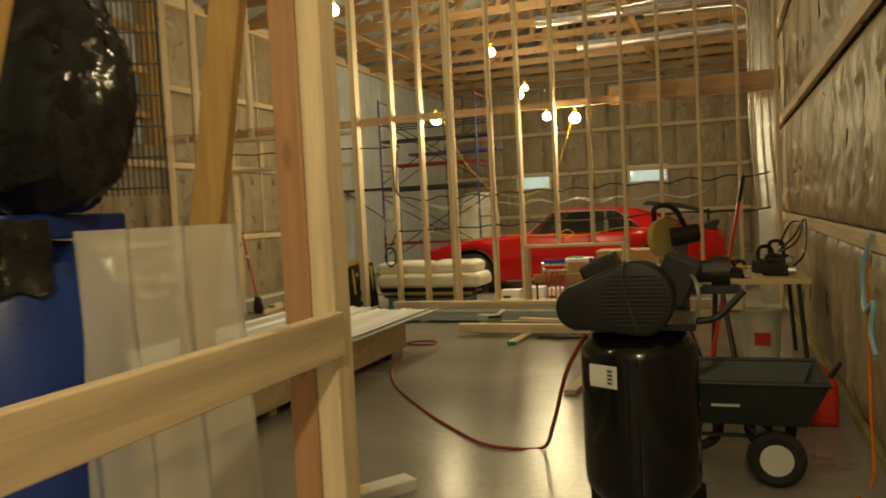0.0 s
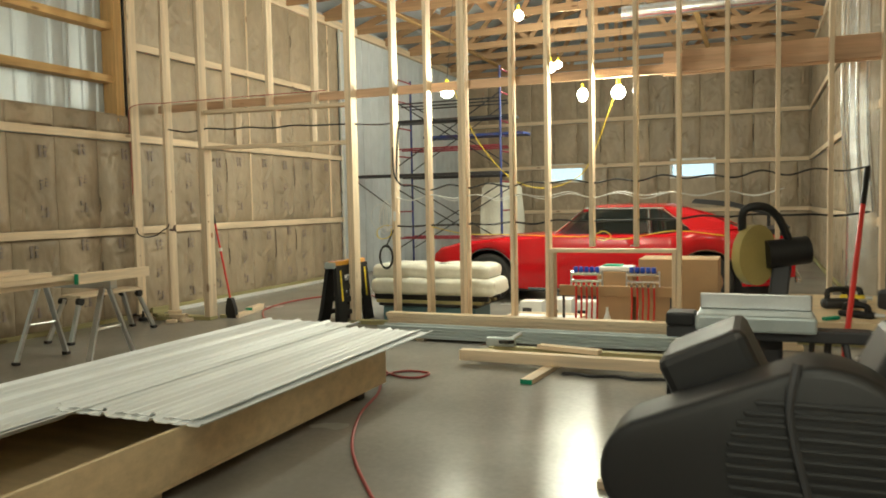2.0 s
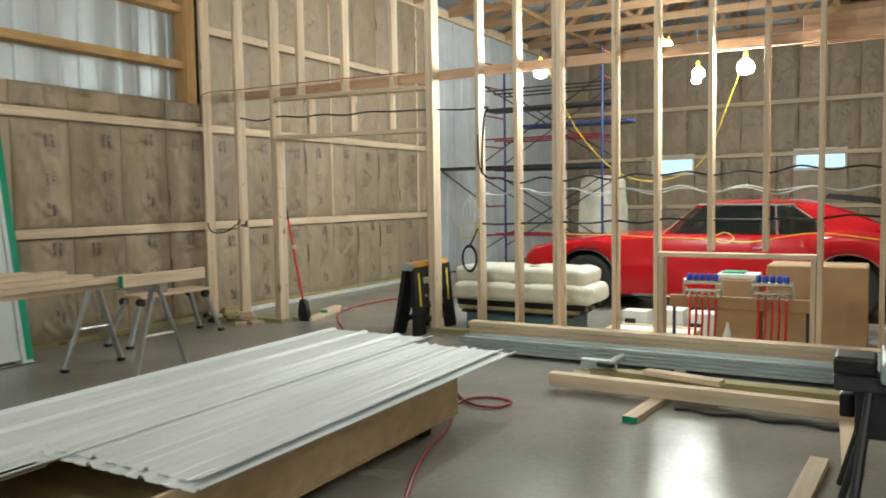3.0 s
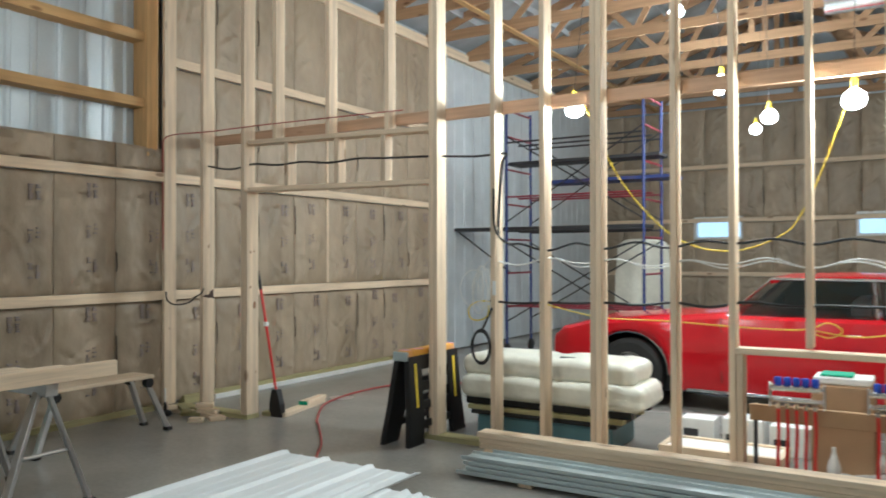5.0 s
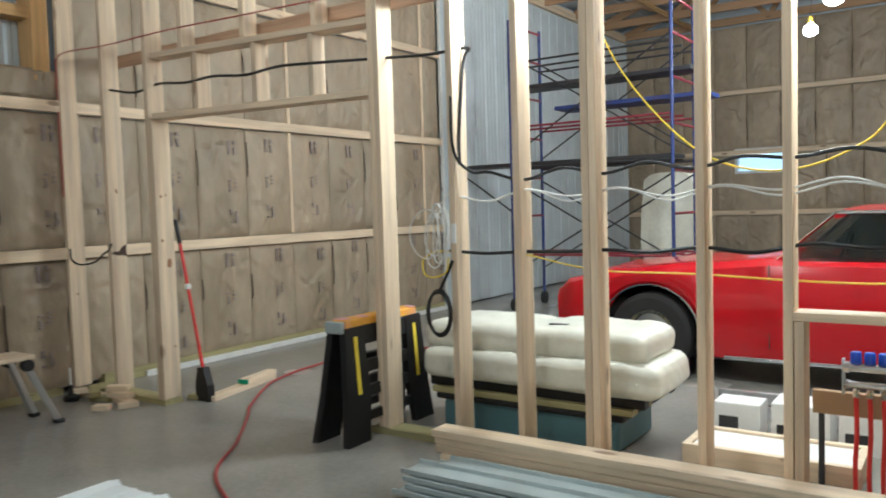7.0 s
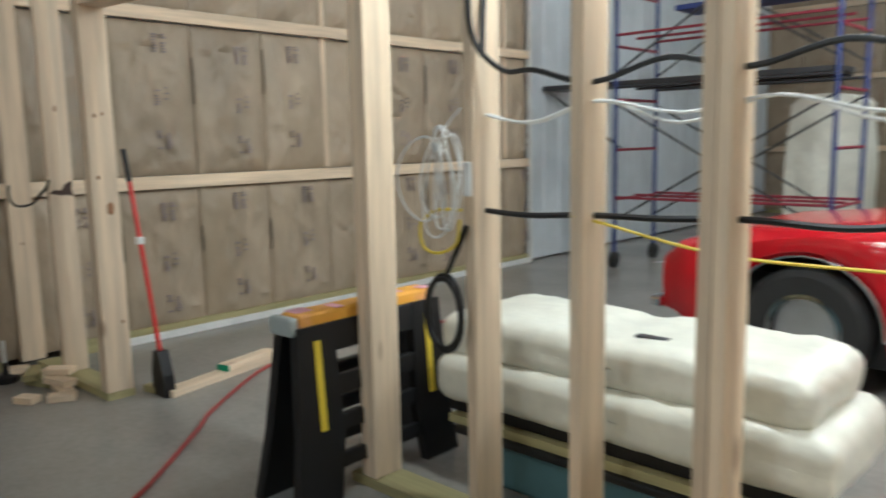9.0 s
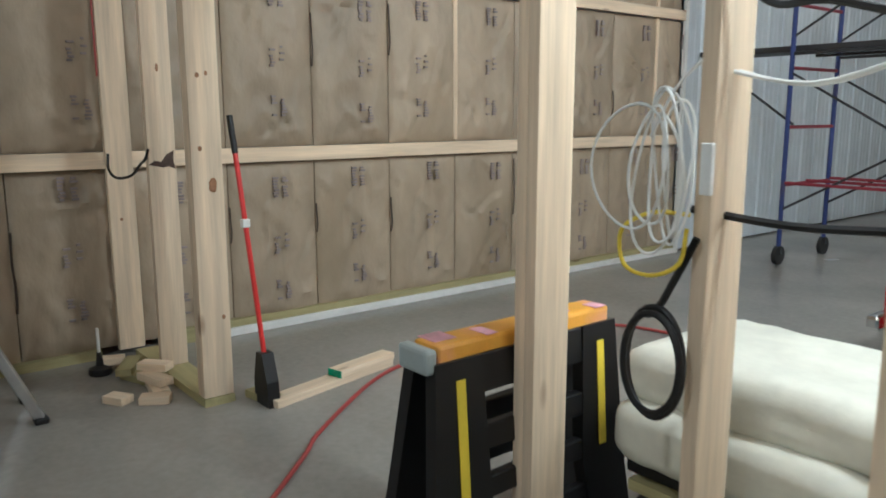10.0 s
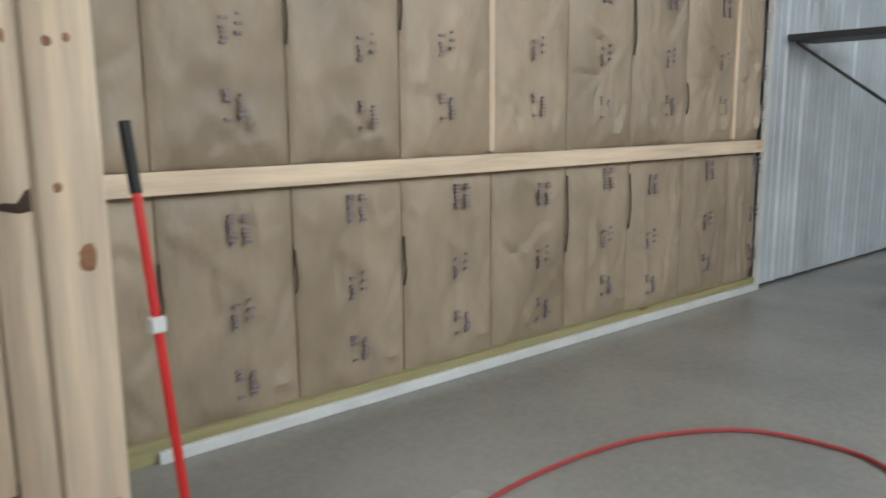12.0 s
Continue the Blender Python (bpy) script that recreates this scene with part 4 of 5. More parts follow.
# ---------------- insulation bales on totes ----------------
def bale(at, l, w, h, seed):
    """A soft block: a rounded box drawn in by its bands and crumpled."""
    bm = bmesh.new()
    bmesh.ops.create_cube(bm, size=1.0)
    bmesh.ops.subdivide_edges(bm, edges=bm.edges[:], cuts=26, use_grid_fill=True)
    rad, ph0 = 0.062, seed * 3.7
    for v in bm.verts:
        p = Vector((v.co.x * l, v.co.y * w, v.co.z * h))
        q = Vector([max(-d / 2 + rad, min(d / 2 - rad, c)) for c, d in zip(p, (l, w, h))])
        d = p - q
        p = q + (d.normalized() * rad if d.length > 1e-6 else d)
        u = p.x / l * 2.0
        waist = max(0, 1 - abs((u + 0.5) % 1.0 - 0.5) * 7)
        n = noise.noise((p.x * 5 + ph0, p.y * 5, p.z * 5)) + 0.6 * noise.noise((p.x * 14 + ph0, p.y * 9, p.z * 12))
        p += Vector((0.014 * n, 0.012 * n * (1 if p.y > 0 else -1), (0.009 * n - 0.016 * waist) if p.z > 0 else 0.0))
        p.y *= 1 - 0.05 * waist
        p.z = max(p.z, -h / 2)
        v.co = p + Vector((0, 0, h / 2))
    ob = solid("insulation_bale", bm, "pack", "plump white plastic-wrapped bale of insulation in a stack", "insulation bale", "insulation bales", smooth=True)
    ob.matrix_basis = pose(*at)
    bm = bmesh.new()
    box(bm, 0.10, -0.16, h - 0.012, 0.22, -0.12, h + 0.006, bevel=0.005)
    part("tear", bm, "dark", ob, "dark tear in the wrap")
    return ob


bale((-2.80, 10.98, 0.315), 1.54, 0.62, 0.20, 1)
bale((-2.84, 11.0, 0.495), 1.46, 0.58, 0.178, 2)
pal = thing("tote_stack", "dark bins and boards stacked under the insulation bales", "bins", (-2.85, 11.0, 0))
for x in (-0.58, 0.02):
    part("tote", bx(x, -0.27, 0.0, x + 0.56, 0.27, 0.18, bevel=0.02), "teal", pal, "teal plastic bin")
part("lid", bx(-0.62, -0.3, 0.181, 0.62, 0.3, 0.215, bevel=0.01), "black", pal)
for y in (-0.28, -0.05, 0.18):
    part("slat", bx(-0.66, y, 0.216, 0.66, y + 0.09, 0.25), "treated_x", pal)
for y in (-0.24, 0.2):
    part("runner", bx(-0.7, y, 0.251, 0.72, y + 0.07, 0.329, bevel=0.006), "black", pal)

# ---------------- under the window opening: clamps, boxes ----------------
rack = thing("pipe_support", "low brown board on two posts carrying heating pipes", "support rail", (-0.7, 10.72, 0))
part("rail", bx(-0.60, 0.0, 0.36, 0.58, 0.038, 0.47, bevel=0.004), "card", rack)
for x in (-0.58, 0.54):
    part("post", bx(x, 0.04, 0.0, x + 0.025, 0.065, 0.46, bevel=0.003), "dark", rack)


def manifold(x, y):
    """Silver distribution bars with blue caps over red pipes that rise from the slab."""
    mf = thing("heating_manifold", "silver floor-heating manifold with blue caps on red pipes", "pipe manifold", (x, y, 0), "heating manifolds")
    for z, r in ((0.60, 0.020), (0.52, 0.016)):
        bm = bmesh.new()
        cyl(bm, (-0.15, 0, z), (0.15, 0, z), r, 14)
        for sx in (-0.15, 0.15):
            cyl(bm, (sx - 0.012, 0, z), (sx + 0.012, 0, z), r * 1.3, 8)
        part("distribution_bar", bm, "chrome", mf, "bright metal bar", True)
    for sx in (-0.165, 0.165):
        part("bracket", bx(sx - 0.006, 0.0, 0.47, sx + 0.006, 0.03, 0.635, bevel=0.002), "alu", mf)
    for k in range(5):
        px = 0.056 * (k - 2)
        bm = bmesh.new()
        lathe(bm, [(0.014, 0.618), (0.024, 0.622), (0.024, 0.665), (0.020, 0.672), (0.008, 0.674)], 12, (px, 0, 0))
        part("cap", bm, "bluecap", mf, "blue valve cap", True)
        bm = bmesh.new()
        lathe(bm, [(0.010, 0.46), (0.016, 0.465), (0.016, 0.495), (0.010, 0.505)], 8, (px, -0.004, 0))
        part("fitting", bm, "chrome", mf)
        bm = bmesh.new()
        tube(bm, [(px, -0.004, 0.465), (px + 0.004, -0.008, 0.3), (px - 0.003, -0.004, 0.14), (px, 0.0, 0.0)], 0.0105, 8, 5)
        part("pipe", bm, "redplastic", mf, "red plastic pipe", True)


for x in (-1.0, -0.42):
    manifold(x, 10.685)


def carton(x0, y0, z0, x1, y1, z1, label, lid=False):
    c = ((x0 + x1) / 2, (y0 + y1) / 2, z0)
    t = thing("cardboard_box", label, "box", c)
    hx, hy, h = (x1 - x0) / 2, (y1 - y0) / 2, z1 - z0
    part("body", bx(-hx, -hy, 0, hx, hy, h - 0.004, bevel=0.006), "card", t)
    for s in (-1, 1):
        part("flap", bx(-hx + 0.004, 0.003 if s > 0 else -hy + 0.004, h - 0.0035, hx - 0.004, hy - 0.004 if s > 0 else -0.003, h), "card", t)
    part("tape", bx(-hx + 0.01, -0.03, h + 0.0005, hx - 0.01, 0.03, h + 0.0015), "foam", t)
    return t


carton(-0.50, 10.95, 0.0, 0.30, 11.5, 0.74, "large plain brown cardboard box standing on the slab")
carton(-0.94, 10.95, 0.0, -0.56, 11.25, 0.60, "brown cardboard carton with a tray of parts on top")
tr = thing("parts_tray", "pale teal plastic tray on a carton", "tray", (-0.75, 11.1, 0.602))
part("tray", bx(-0.18, -0.13, 0.0, 0.18, 0.13, 0.05, bevel=0.01), "white", tr)
part("insert", bx(-0.14, -0.10, 0.051, 0.06, 0.10, 0.065, bevel=0.004), "green", tr, "teal insert")
bm = bmesh.new()
lathe(bm, [(0.035, 0.0), (0.04, 0.02), (0.04, 0.13), (0.02, 0.19), (0.013, 0.22), (0.013, 0.25)], 14, (-0.78, 10.66, 0.0))
solid("spray_bottle", bm, "white", "white plastic bottle standing by the rail", "bottle", smooth=True)
for k, (x, y, w, d, h) in enumerate(((-1.80, 11.45, 0.26, 0.2, 0.20), (-1.45, 11.42, 0.30, 0.26, 0.24), (-1.12, 11.42, 0.28, 0.26, 0.22))):
    t = thing("hardware_box", "white carton of hardware with a dark print on the slab", "box", (x, y, 0), "hardware boxes")
    part("body", bx(-w / 2, -d / 2, 0, w / 2, d / 2, h, bevel=0.008), "white", t)
    part("print", bx(-w / 2 + 0.03, -d / 2 - 0.002, 0.05, -w / 2 + 0.14, -d / 2 + 0.001, 0.12), "dark", t)
lf = thing("wooden_frame", "low pale wooden frame round a white board on the slab", "frame", (-1.52, 10.98, 0))
for a in ((-0.42, -0.20, 0.0, 0.42, -0.162, 0.10), (-0.42, 0.162, 0.0, 0.42, 0.20, 0.10), (-0.42, -0.16, 0.0, -0.382, 0.16, 0.10), (0.382, -0.16, 0.0, 0.42, 0.16, 0.10)):
    part("board", bx(*a, bevel=0.003), "pine_x", lf)
part("panel", bx(-0.38, -0.158, 0.0, 0.38, 0.158, 0.085), "white", lf, "white board inside")
ladder = thing("ladder", "aluminium ladder section lying behind the partition", "ladder", (-0.9, 11.75, 0))
for y in (0.0, 0.36):
    part("rail", bx(-1.2, y, 0.01, 1.6, y + 0.03, 0.09, bevel=0.004), "alu", ladder)
for k in range(9):
    bm = bmesh.new(); cyl(bm, (-1.05 + 0.3 * k, 0.02, 0.05), (-1.05 + 0.3 * k, 0.37, 0.05), 0.016, 8)
    part("rung", bm, "alu", ladder)
bm = bmesh.new()
bmesh.ops.create_grid(bm, x_segments=24, y_segments=12, size=0.5)
for v in bm.verts:
    v.co = Vector((v.co.x * 1.1, v.co.y * 0.5, 0.06 + 0.05 * noise.noise((v.co.x * 9, v.co.y * 9, 2)) - 0.09 * (abs(v.co.x) ** 3 * 8 + abs(v.co.y) ** 3 * 8) * 0.5))
    v.co.z = max(0.004, v.co.z)
ob = solid("plastic_wrap", bm, "film", "crumpled clear plastic wrap lying on the slab", "plastic wrap", smooth=True)
ob.location = (-0.2, 10.78, 0.0)

# ---------------- air compressor ----------------
ac = thing("air_compressor", "tall black upright air compressor with a finned belt guard", "compressor", (0.735, 4.08, 0))
bm = bmesh.new()
lathe(bm, [(0.10, 0.10), (0.19, 0.12), (0.235, 0.18), (0.24, 0.22), (0.24, 0.72), (0.235, 0.76), (0.20, 0.81), (0.11, 0.845), (0.05, 0.85)], 40)
part("tank", bm, "blackgloss", ac, "glossy black tank", True)
for k in range(3):
    a = 2 * math.pi * k / 3 + 0.5
    bm = bmesh.new()
    box(bm, 0.14, -0.03, 0.0, 0.27, 0.03, 0.14, bevel=0.006, m=Matrix.Rotation(a, 4, 'Z'))
    part("leg", bm, "blackgloss", ac)
bm = bmesh.new(); box(bm, -0.065, -0.003, -0.045, 0.065, 0.003, 0.045, bevel=0.002, m=pose(-0.118, -0.218, 0.665, 0, 0, -28))
lab = part("label_plate", bm, "white", ac, "white paper label")
bm = bmesh.new()
for k in range(4):
    box(bm, 0.022, -0.0045, 0.02 - 0.016 * k, 0.045, -0.0035, 0.028 - 0.016 * k, m=pose(-0.118, -0.218, 0.665, 0, 0, -28))
part("code_bars", bm, "dark", ac)
# added gloss strip, shaped for the reflected light down the tank's front
bm = bmesh.new(); box(bm, -0.02, -0.012, 0.12, 0.02, 0.0, 0.74, bevel=0.005, m=pose(0.0, -0.237, 0.0))
part("weld_strip", bm, "blackgloss", ac)
part("platform", bx(-0.24, -0.2, 0.845, 0.24, 0.2, 0.87, bevel=0.006), "blackgloss", ac)
bm = bmesh.new()
pts = [(0.02 + 0.15 * math.cos(a), 0.975 + 0.15 * math.sin(a)) for a in [math.radians(-75 + 9 * k) for k in range(20)]]
pts += [(-0.20 + 0.09 * math.cos(a), 0.945 + 0.09 * math.sin(a)) for a in [math.radians(118 + 14 * k) for k in range(10)]]
extrude_poly(bm, pts, "y", -0.27, -0.15)
es = [e for e in bm.edges if abs(e.verts[0].co.y - e.verts[1].co.y) < 1e-5 and e.verts[0].co.y < -0.26]
bmesh.ops.bevel(bm, geom=es, offset=0.016, segments=3, affect='EDGES', profile=0.5)
guard = part("belt_guard", bm, "black", ac, "black moulded belt guard", True)
for k in range(13):
    z = 0.875 + 0.016 * k
    hw = math.sqrt(max(0.0004, 0.125 ** 2 - (z - 0.975) ** 2))
    part("louvre", bx(0.02 - hw, -0.277, z, 0.02 + hw, -0.271, z + 0.007, bevel=0.002), "black", guard)
bm = bmesh.new(); tube(bm, [(-0.01, -0.275, 1.13), (-0.02, -0.285, 1.06), (0.0, -0.283, 0.96), (0.03, -0.28, 0.86)], 0.006, 6)
part("strap", bm, "dark", ac)
for x, rz in ((-0.07, 12), (0.12, 0)):
    bm = bmesh.new()
    box(bm, -0.075, -0.10, 0, 0.075, 0.10, 0.20, bevel=0.015, m=pose(x, -0.02, 0.94, 0, 25 if x > 0 else -25, 0))
    head = part("cylinder_head", bm, "black", ac)
    for k in range(5):
        part("fin", bx(x - 0.085, -0.115, 0.94 + 0.025 * k, x + 0.085, 0.08, 0.948 + 0.025 * k), "dark", head)
bm = bmesh.new()
cyl(bm, (0.24, -0.02, 1.06), (0.33, -0.02, 1.06), 0.045, 18)
cyl(bm, (0.30, -0.02, 1.06), (0.37, -0.02, 1.06), 0.06, 18)
part("air_filter", bm, "black", ac, smooth=True)
bm = bmesh.new(); cyl(bm, (-0.21, 0.02, 0.98), (0.02, 0.02, 0.98), 0.09, 20)
part("motor", bm, "black", ac, smooth=True)
bm = bmesh.new(); tube(bm, [(0.22, -0.16, 0.87), (0.25, -0.2, 0.93), (0.25, -0.2, 1.02), (0.22, -0.1, 1.06)], 0.008, 8)
part("copper_tube", bm, "alu", ac)
bm = bmesh.new(); tube(bm, [(0.24, -0.05, 0.86), (0.32, -0.04, 0.88), (0.42, -0.02, 0.98)], 0.014, 8)
part("hose_whip", bm, "black", ac)


def hose(name, pts, r, material, label, category, n=8, seg=8):
    bm = bmesh.new()
    tube(bm, pts, r, seg, n)
    return solid(name, bm, material, label, category, smooth=True)


hose("air_hose", [(0.52, 4.05, 0.80), (0.40, 4.2, 0.60), (0.25, 4.55, 0.25), (0.10, 4.95, 0.012), (-0.08, 4.9, 0.012), (-0.27, 4.97, 0.012), (-0.54, 5.23, 0.012), (-0.86, 5.59, 0.012), (-1.38, 6.28, 0.012), (-1.70, 6.95, 0.012), (-1.85, 7.5, 0.012), (-2.06, 8.02, 0.012), (-1.97, 8.24, 0.012), (-1.76, 8.22, 0.012), (-1.80, 8.04, 0.012), (-2.05, 8.1, 0.014), (-2.6, 8.7, 0.012), (-3.4, 9.05, 0.012), (-3.97, 9.37, 0.012), (-4.31, 9.80, 0.012), (-4.72, 10.25, 0.012), (-4.91, 10.44, 0.012), (-5.28, 10.94, 0.012), (-5.42, 11.27, 0.012), (-5.49, 11.65, 0.012), (-5.49, 12.05, 0.012), (-5.41, 12.42, 0.012), (-5.2, 12.75, 0.012), (-4.9, 12.86, 0.012), (-4.68, 12.83, 0.012), (-4.4, 12.6, 0.012), (-4.0, 12.3, 0.012)], 0.0095, "hose", "long red rubber air hose snaking over the slab", "air hose")

# ---------------- dump cart ----------------
ct = thing("dump_cart", "dark poly garden dump cart with pneumatic tyres", "cart", (1.18, 4.88, 0))
ct.scale = (0.8, 0.8, 0.8)
bm = bmesh.new()
o = [(-0.30, -0.28, 0.34), (0.30, -0.28, 0.34), (0.30, 0.28, 0.34), (-0.30, 0.28, 0.34)]
t = [(-0.40, -0.36, 0.60), (0.42, -0.36, 0.60), (0.42, 0.36, 0.60), (-0.40, 0.36, 0.60)]
lo = [bm.verts.new(p) for p in o]; hi = [bm.verts.new(p) for p in t]
hi2 = [bm.verts.new((x * 0.94, y * 0.93, z)) for x, y, z in t]; lo2 = [bm.verts.new((x * 0.94, y * 0.93, z + 0.02)) for x, y, z in o]
bm.faces.new(lo[::-1]); bm.faces.new(lo2)
for i in range(4):
    k = (i + 1) % 4
    bm.faces.new((lo[i], lo[k], hi[k], hi[i])); bm.faces.new((hi[i], hi[k], hi2[k], hi2[i])); bm.faces.new((hi2[i], hi2[k], lo2[k], lo2[i]))
part("tub", bm, "graphite", ct)
bm = bmesh.new()
tube(bm, [(-0.40, -0.36, 0.605), (0.42, -0.36, 0.605), (0.42, 0.36, 0.605), (-0.40, 0.36, 0.605), (-0.40, -0.36, 0.605)], 0.016, 8, 1, False)
part("rim", bm, "graphite", ct)
part("maker_bar", bx(-0.22, -0.334, 0.46, -0.06, -0.325, 0.475), "white", ct, "white lettering strip")
for x, y in ((0.13, -0.34), (0.13, 0.34), (-0.32, 0.30)):
    w = new("wheel"); w.parent = ct; w.location = (x, y, 0.165)
    bm = bmesh.new(); lathe(bm, [(0.09, -0.035), (0.13, -0.045), (0.16, -0.03), (0.165, 0), (0.16, 0.03), (0.13, 0.045), (0.09, 0.035)], 28, caps=False)
    bmesh.ops.rotate(bm, matrix=Matrix.Rotation(radians(90), 3, 'X'), verts=bm.verts[:])
    part("tyre", bm, "rubber", w, smooth=True)
    bm = bmesh.new(); lathe(bm, [(0.02, -0.045), (0.03, -0.04), (0.06, -0.025), (0.092, -0.04), (0.092, 0.04), (0.03, 0.04)], 20)
    bmesh.ops.rotate(bm, matrix=Matrix.Rotation(radians(90), 3, 'X'), verts=bm.verts[:])
    part("rim", bm, "white", w, smooth=True)
bm = bmesh.new()
cyl(bm, (0.13, -0.32, 0.165), (0.13, 0.32, 0.165), 0.014, 8)
cyl(bm, (-0.32, -0.1, 0.165), (-0.32, 0.3, 0.165), 0.014, 8)
cyl(bm, (0.13, -0.2, 0.165), (-0.05, -0.2, 0.35), 0.014, 8)
cyl(bm, (0.13, 0.2, 0.165), (-0.05, 0.2, 0.35), 0.014, 8)
cyl(bm, (-0.32, 0.1, 0.165), (-0.25, 0.1, 0.35), 0.014, 8)
cyl(bm, (-0.32, 0.1, 0.165), (0.13, 0.1, 0.165), 0.014, 8)
part("axle_frame", bm, "dark", ct)
bm = bmesh.new()
bmesh.ops.create_grid(bm, x_segments=12, y_segments=8, size=0.5)
for v in bm.verts:
    v.co = Vector((v.co.x * 0.36, v.co.y * 0.3, 0.05 + 0.05 * noise.noise((v.co.x * 6, v.co.y * 6, 4))))
ob = solid("plastic_bag", bm, "film", "clear plastic bag lying in the cart", "bag", smooth=True)
ob.location = (1.16, 4.83, 0.30)
gc = thing("gas_can", "red plastic fuel can standing by the wall", "fuel can", (1.55, 5.75, 0))
bm = bmesh.new(); box(bm, -0.13, -0.10, 0.0, 0.13, 0.10, 0.27, bevel=0.03)
part("body", bm, "redplastic", gc)
bm = bmesh.new(); tube(bm, [(-0.09, 0, 0.26), (-0.06, 0, 0.33), (0.05, 0, 0.33), (0.08, 0, 0.26)], 0.016, 8)
part("handle", bm, "redplastic", gc)
bm = bmesh.new(); cyl(bm, (0.09, 0, 0.27), (0.15, 0, 0.36), 0.018, 10, 0.012)
part("spout", bm, "black", gc)
bm = bmesh.new()
lathe(bm, [(0.06, 0), (0.07, 0.02), (0.07, 0.12), (0.03, 0.17), (0.025, 0.2)], 14, (0.98, 5.7, 0))
solid("jug", bm, "yellow", "yellow plastic oil jug on the slab", "jug", smooth=True)

# ---------------- saw stand, mitre saw, bench ----------------
ms = thing("mitre_saw", "grey sliding mitre saw with yellow blade guard on a stand", "mitre saw", (0.66, 6.75, 0))
part("stand_rail", bx(-0.42, -0.06, 0.66, 0.52, 0.06, 0.72, bevel=0.008), "dark", ms)
for x in (-0.3, 0.4):
    for s in (-1, 1):
        bm = bmesh.new(); cyl(bm, (x, s * 0.03, 0.67), (x * 1.25, s * 0.28, 0.0), 0.016, 10)
        part("stand_leg", bm, "dark", ms)
part("base", bx(-0.27, -0.2, 0.721, 0.27, 0.2, 0.80, bevel=0.015), "grey_metal", ms)
part("fence", bx(-0.26, 0.03, 0.80, 0.26, 0.06, 0.88, bevel=0.006), "alu", ms)
part("clamp_bracket", bx(-0.42, -0.10, 0.725, -0.28, 0.08, 0.79, bevel=0.012), "black", ms)
bm = bmesh.new(); cyl(bm, (0.0, -0.02, 1.08), (0.0, 0.025, 1.08), 0.15, 32)
bmesh.ops.rotate(bm, cent=(0, 0, 1.08), matrix=Matrix.Rotation(radians(55), 3, 'Z'), verts=bm.verts[:])
part("blade_guard", bm, "sawguard", ms, "translucent yellow blade guard", True)
bm = bmesh.new(); cyl(bm, (0.05, 0.03, 1.08), (0.24, 0.10, 1.10), 0.07, 20)
part("motor", bm, "black", ms, smooth=True)
bm = bmesh.new(); tube(bm, [(-0.06, -0.04, 1.20), (-0.05, -0.06, 1.30), (0.03, -0.04, 1.32), (0.10, 0.02, 1.27), (0.16, 0.06, 1.14)], 0.02, 10)
part("handle", bm, "black", ms, smooth=True)
bm = bmesh.new(); box(bm, -0.045, -0.04, 0.0, 0.045, 0.04, 0.34, bevel=0.012, m=pose(0.10, 0.10, 0.79, 0, 6, 0))
part("arm", bm, "dark", ms)
ts = thing("jobsite_saw", "grey portable table saw standing by the boards", "portable saw", (0.52, 7.35, 0))
part("table", bx(-0.30, -0.28, 0.60, 0.36, 0.28, 0.635, bevel=0.006), "grey_metal", ts)
part("body", bx(-0.22, -0.22, 0.36, 0.28, 0.22, 0.60, bevel=0.02), "dark", ts)
part("handwheel_housing", bx(-0.28, -0.12, 0.42, -0.221, 0.1, 0.52, bevel=0.01), "black", ts)
for x in (-0.24, 0.3):
    for y in (-0.22, 0.22):
        bm = bmesh.new(); cyl(bm, (x * 0.8, y * 0.8, 0.37), (x * 1.2, y * 1.1, 0.0), 0.015, 8)
        part("leg", bm, "dark", ts)
tb = thing("work_table", "plywood-topped work table on black folding legs", "table", (1.25, 7.35, 0))
part("tabletop", bx(-0.42, -0.45, 0.70, 0.42, 0.75, 0.735, bevel=0.004), "plywood", tb)
for x in (-0.24, 0.34):
    for y in (-0.38, 0.68):
        bm = bmesh.new(); cyl(bm, (x, y, 0.70), (x * 1.15, y * 1.05, 0), 0.018, 10)
        part("leg", bm, "dark", tb)
rt = random.Random(8)
for k, (x, y, w, d, h, m) in enumerate(((1.45, 7.2, 0.2, 0.16, 0.15, "black"), (1.40, 7.5, 0.24, 0.2, 0.2, "dark"), (1.15, 7.1, 0.18, 0.12, 0.06, "black"), (1.10, 7.45, 0.2, 0.14, 0.10, "dark"), (1.5, 7.85, 0.2, 0.16, 0.22, "black"), (1.2, 7.8, 0.14, 0.1, 0.07, "yellow"), (1.02, 6.98, 0.1, 0.07, 0.03, "green"))):
    t = thing("power_tool" if h > 0.05 else "tool_case", "dark corded power tool lying on the work table" if h > 0.05 else "small green box on the work table", "tool", (x, y, 0.736), "tools on the table" if h > 0.05 else "")
    t.rotation_euler.z = rt.uniform(-0.8, 0.8)
    part("body", bx(-w / 2, -d / 4, 0.0, w / 2, d / 4, h * 0.55, bevel=min(0.02, h * 0.2)), m, t)
    if h > 0.05:
        bm = bmesh.new(); tube(bm, [(-w * 0.35, 0, h * 0.5), (-w * 0.3, 0, h), (w * 0.2, 0.01, h), (w * 0.32, 0, h * 0.5)], 0.016, 8)
        part("handle", bm, "black", t, smooth=True)
        bm = bmesh.new(); cyl(bm, (w * 0.4, 0, h * 0.3), (w * 0.72, 0.02, h * 0.3), h * 0.18, 12)
        part("chuck", bm, "alu", t)
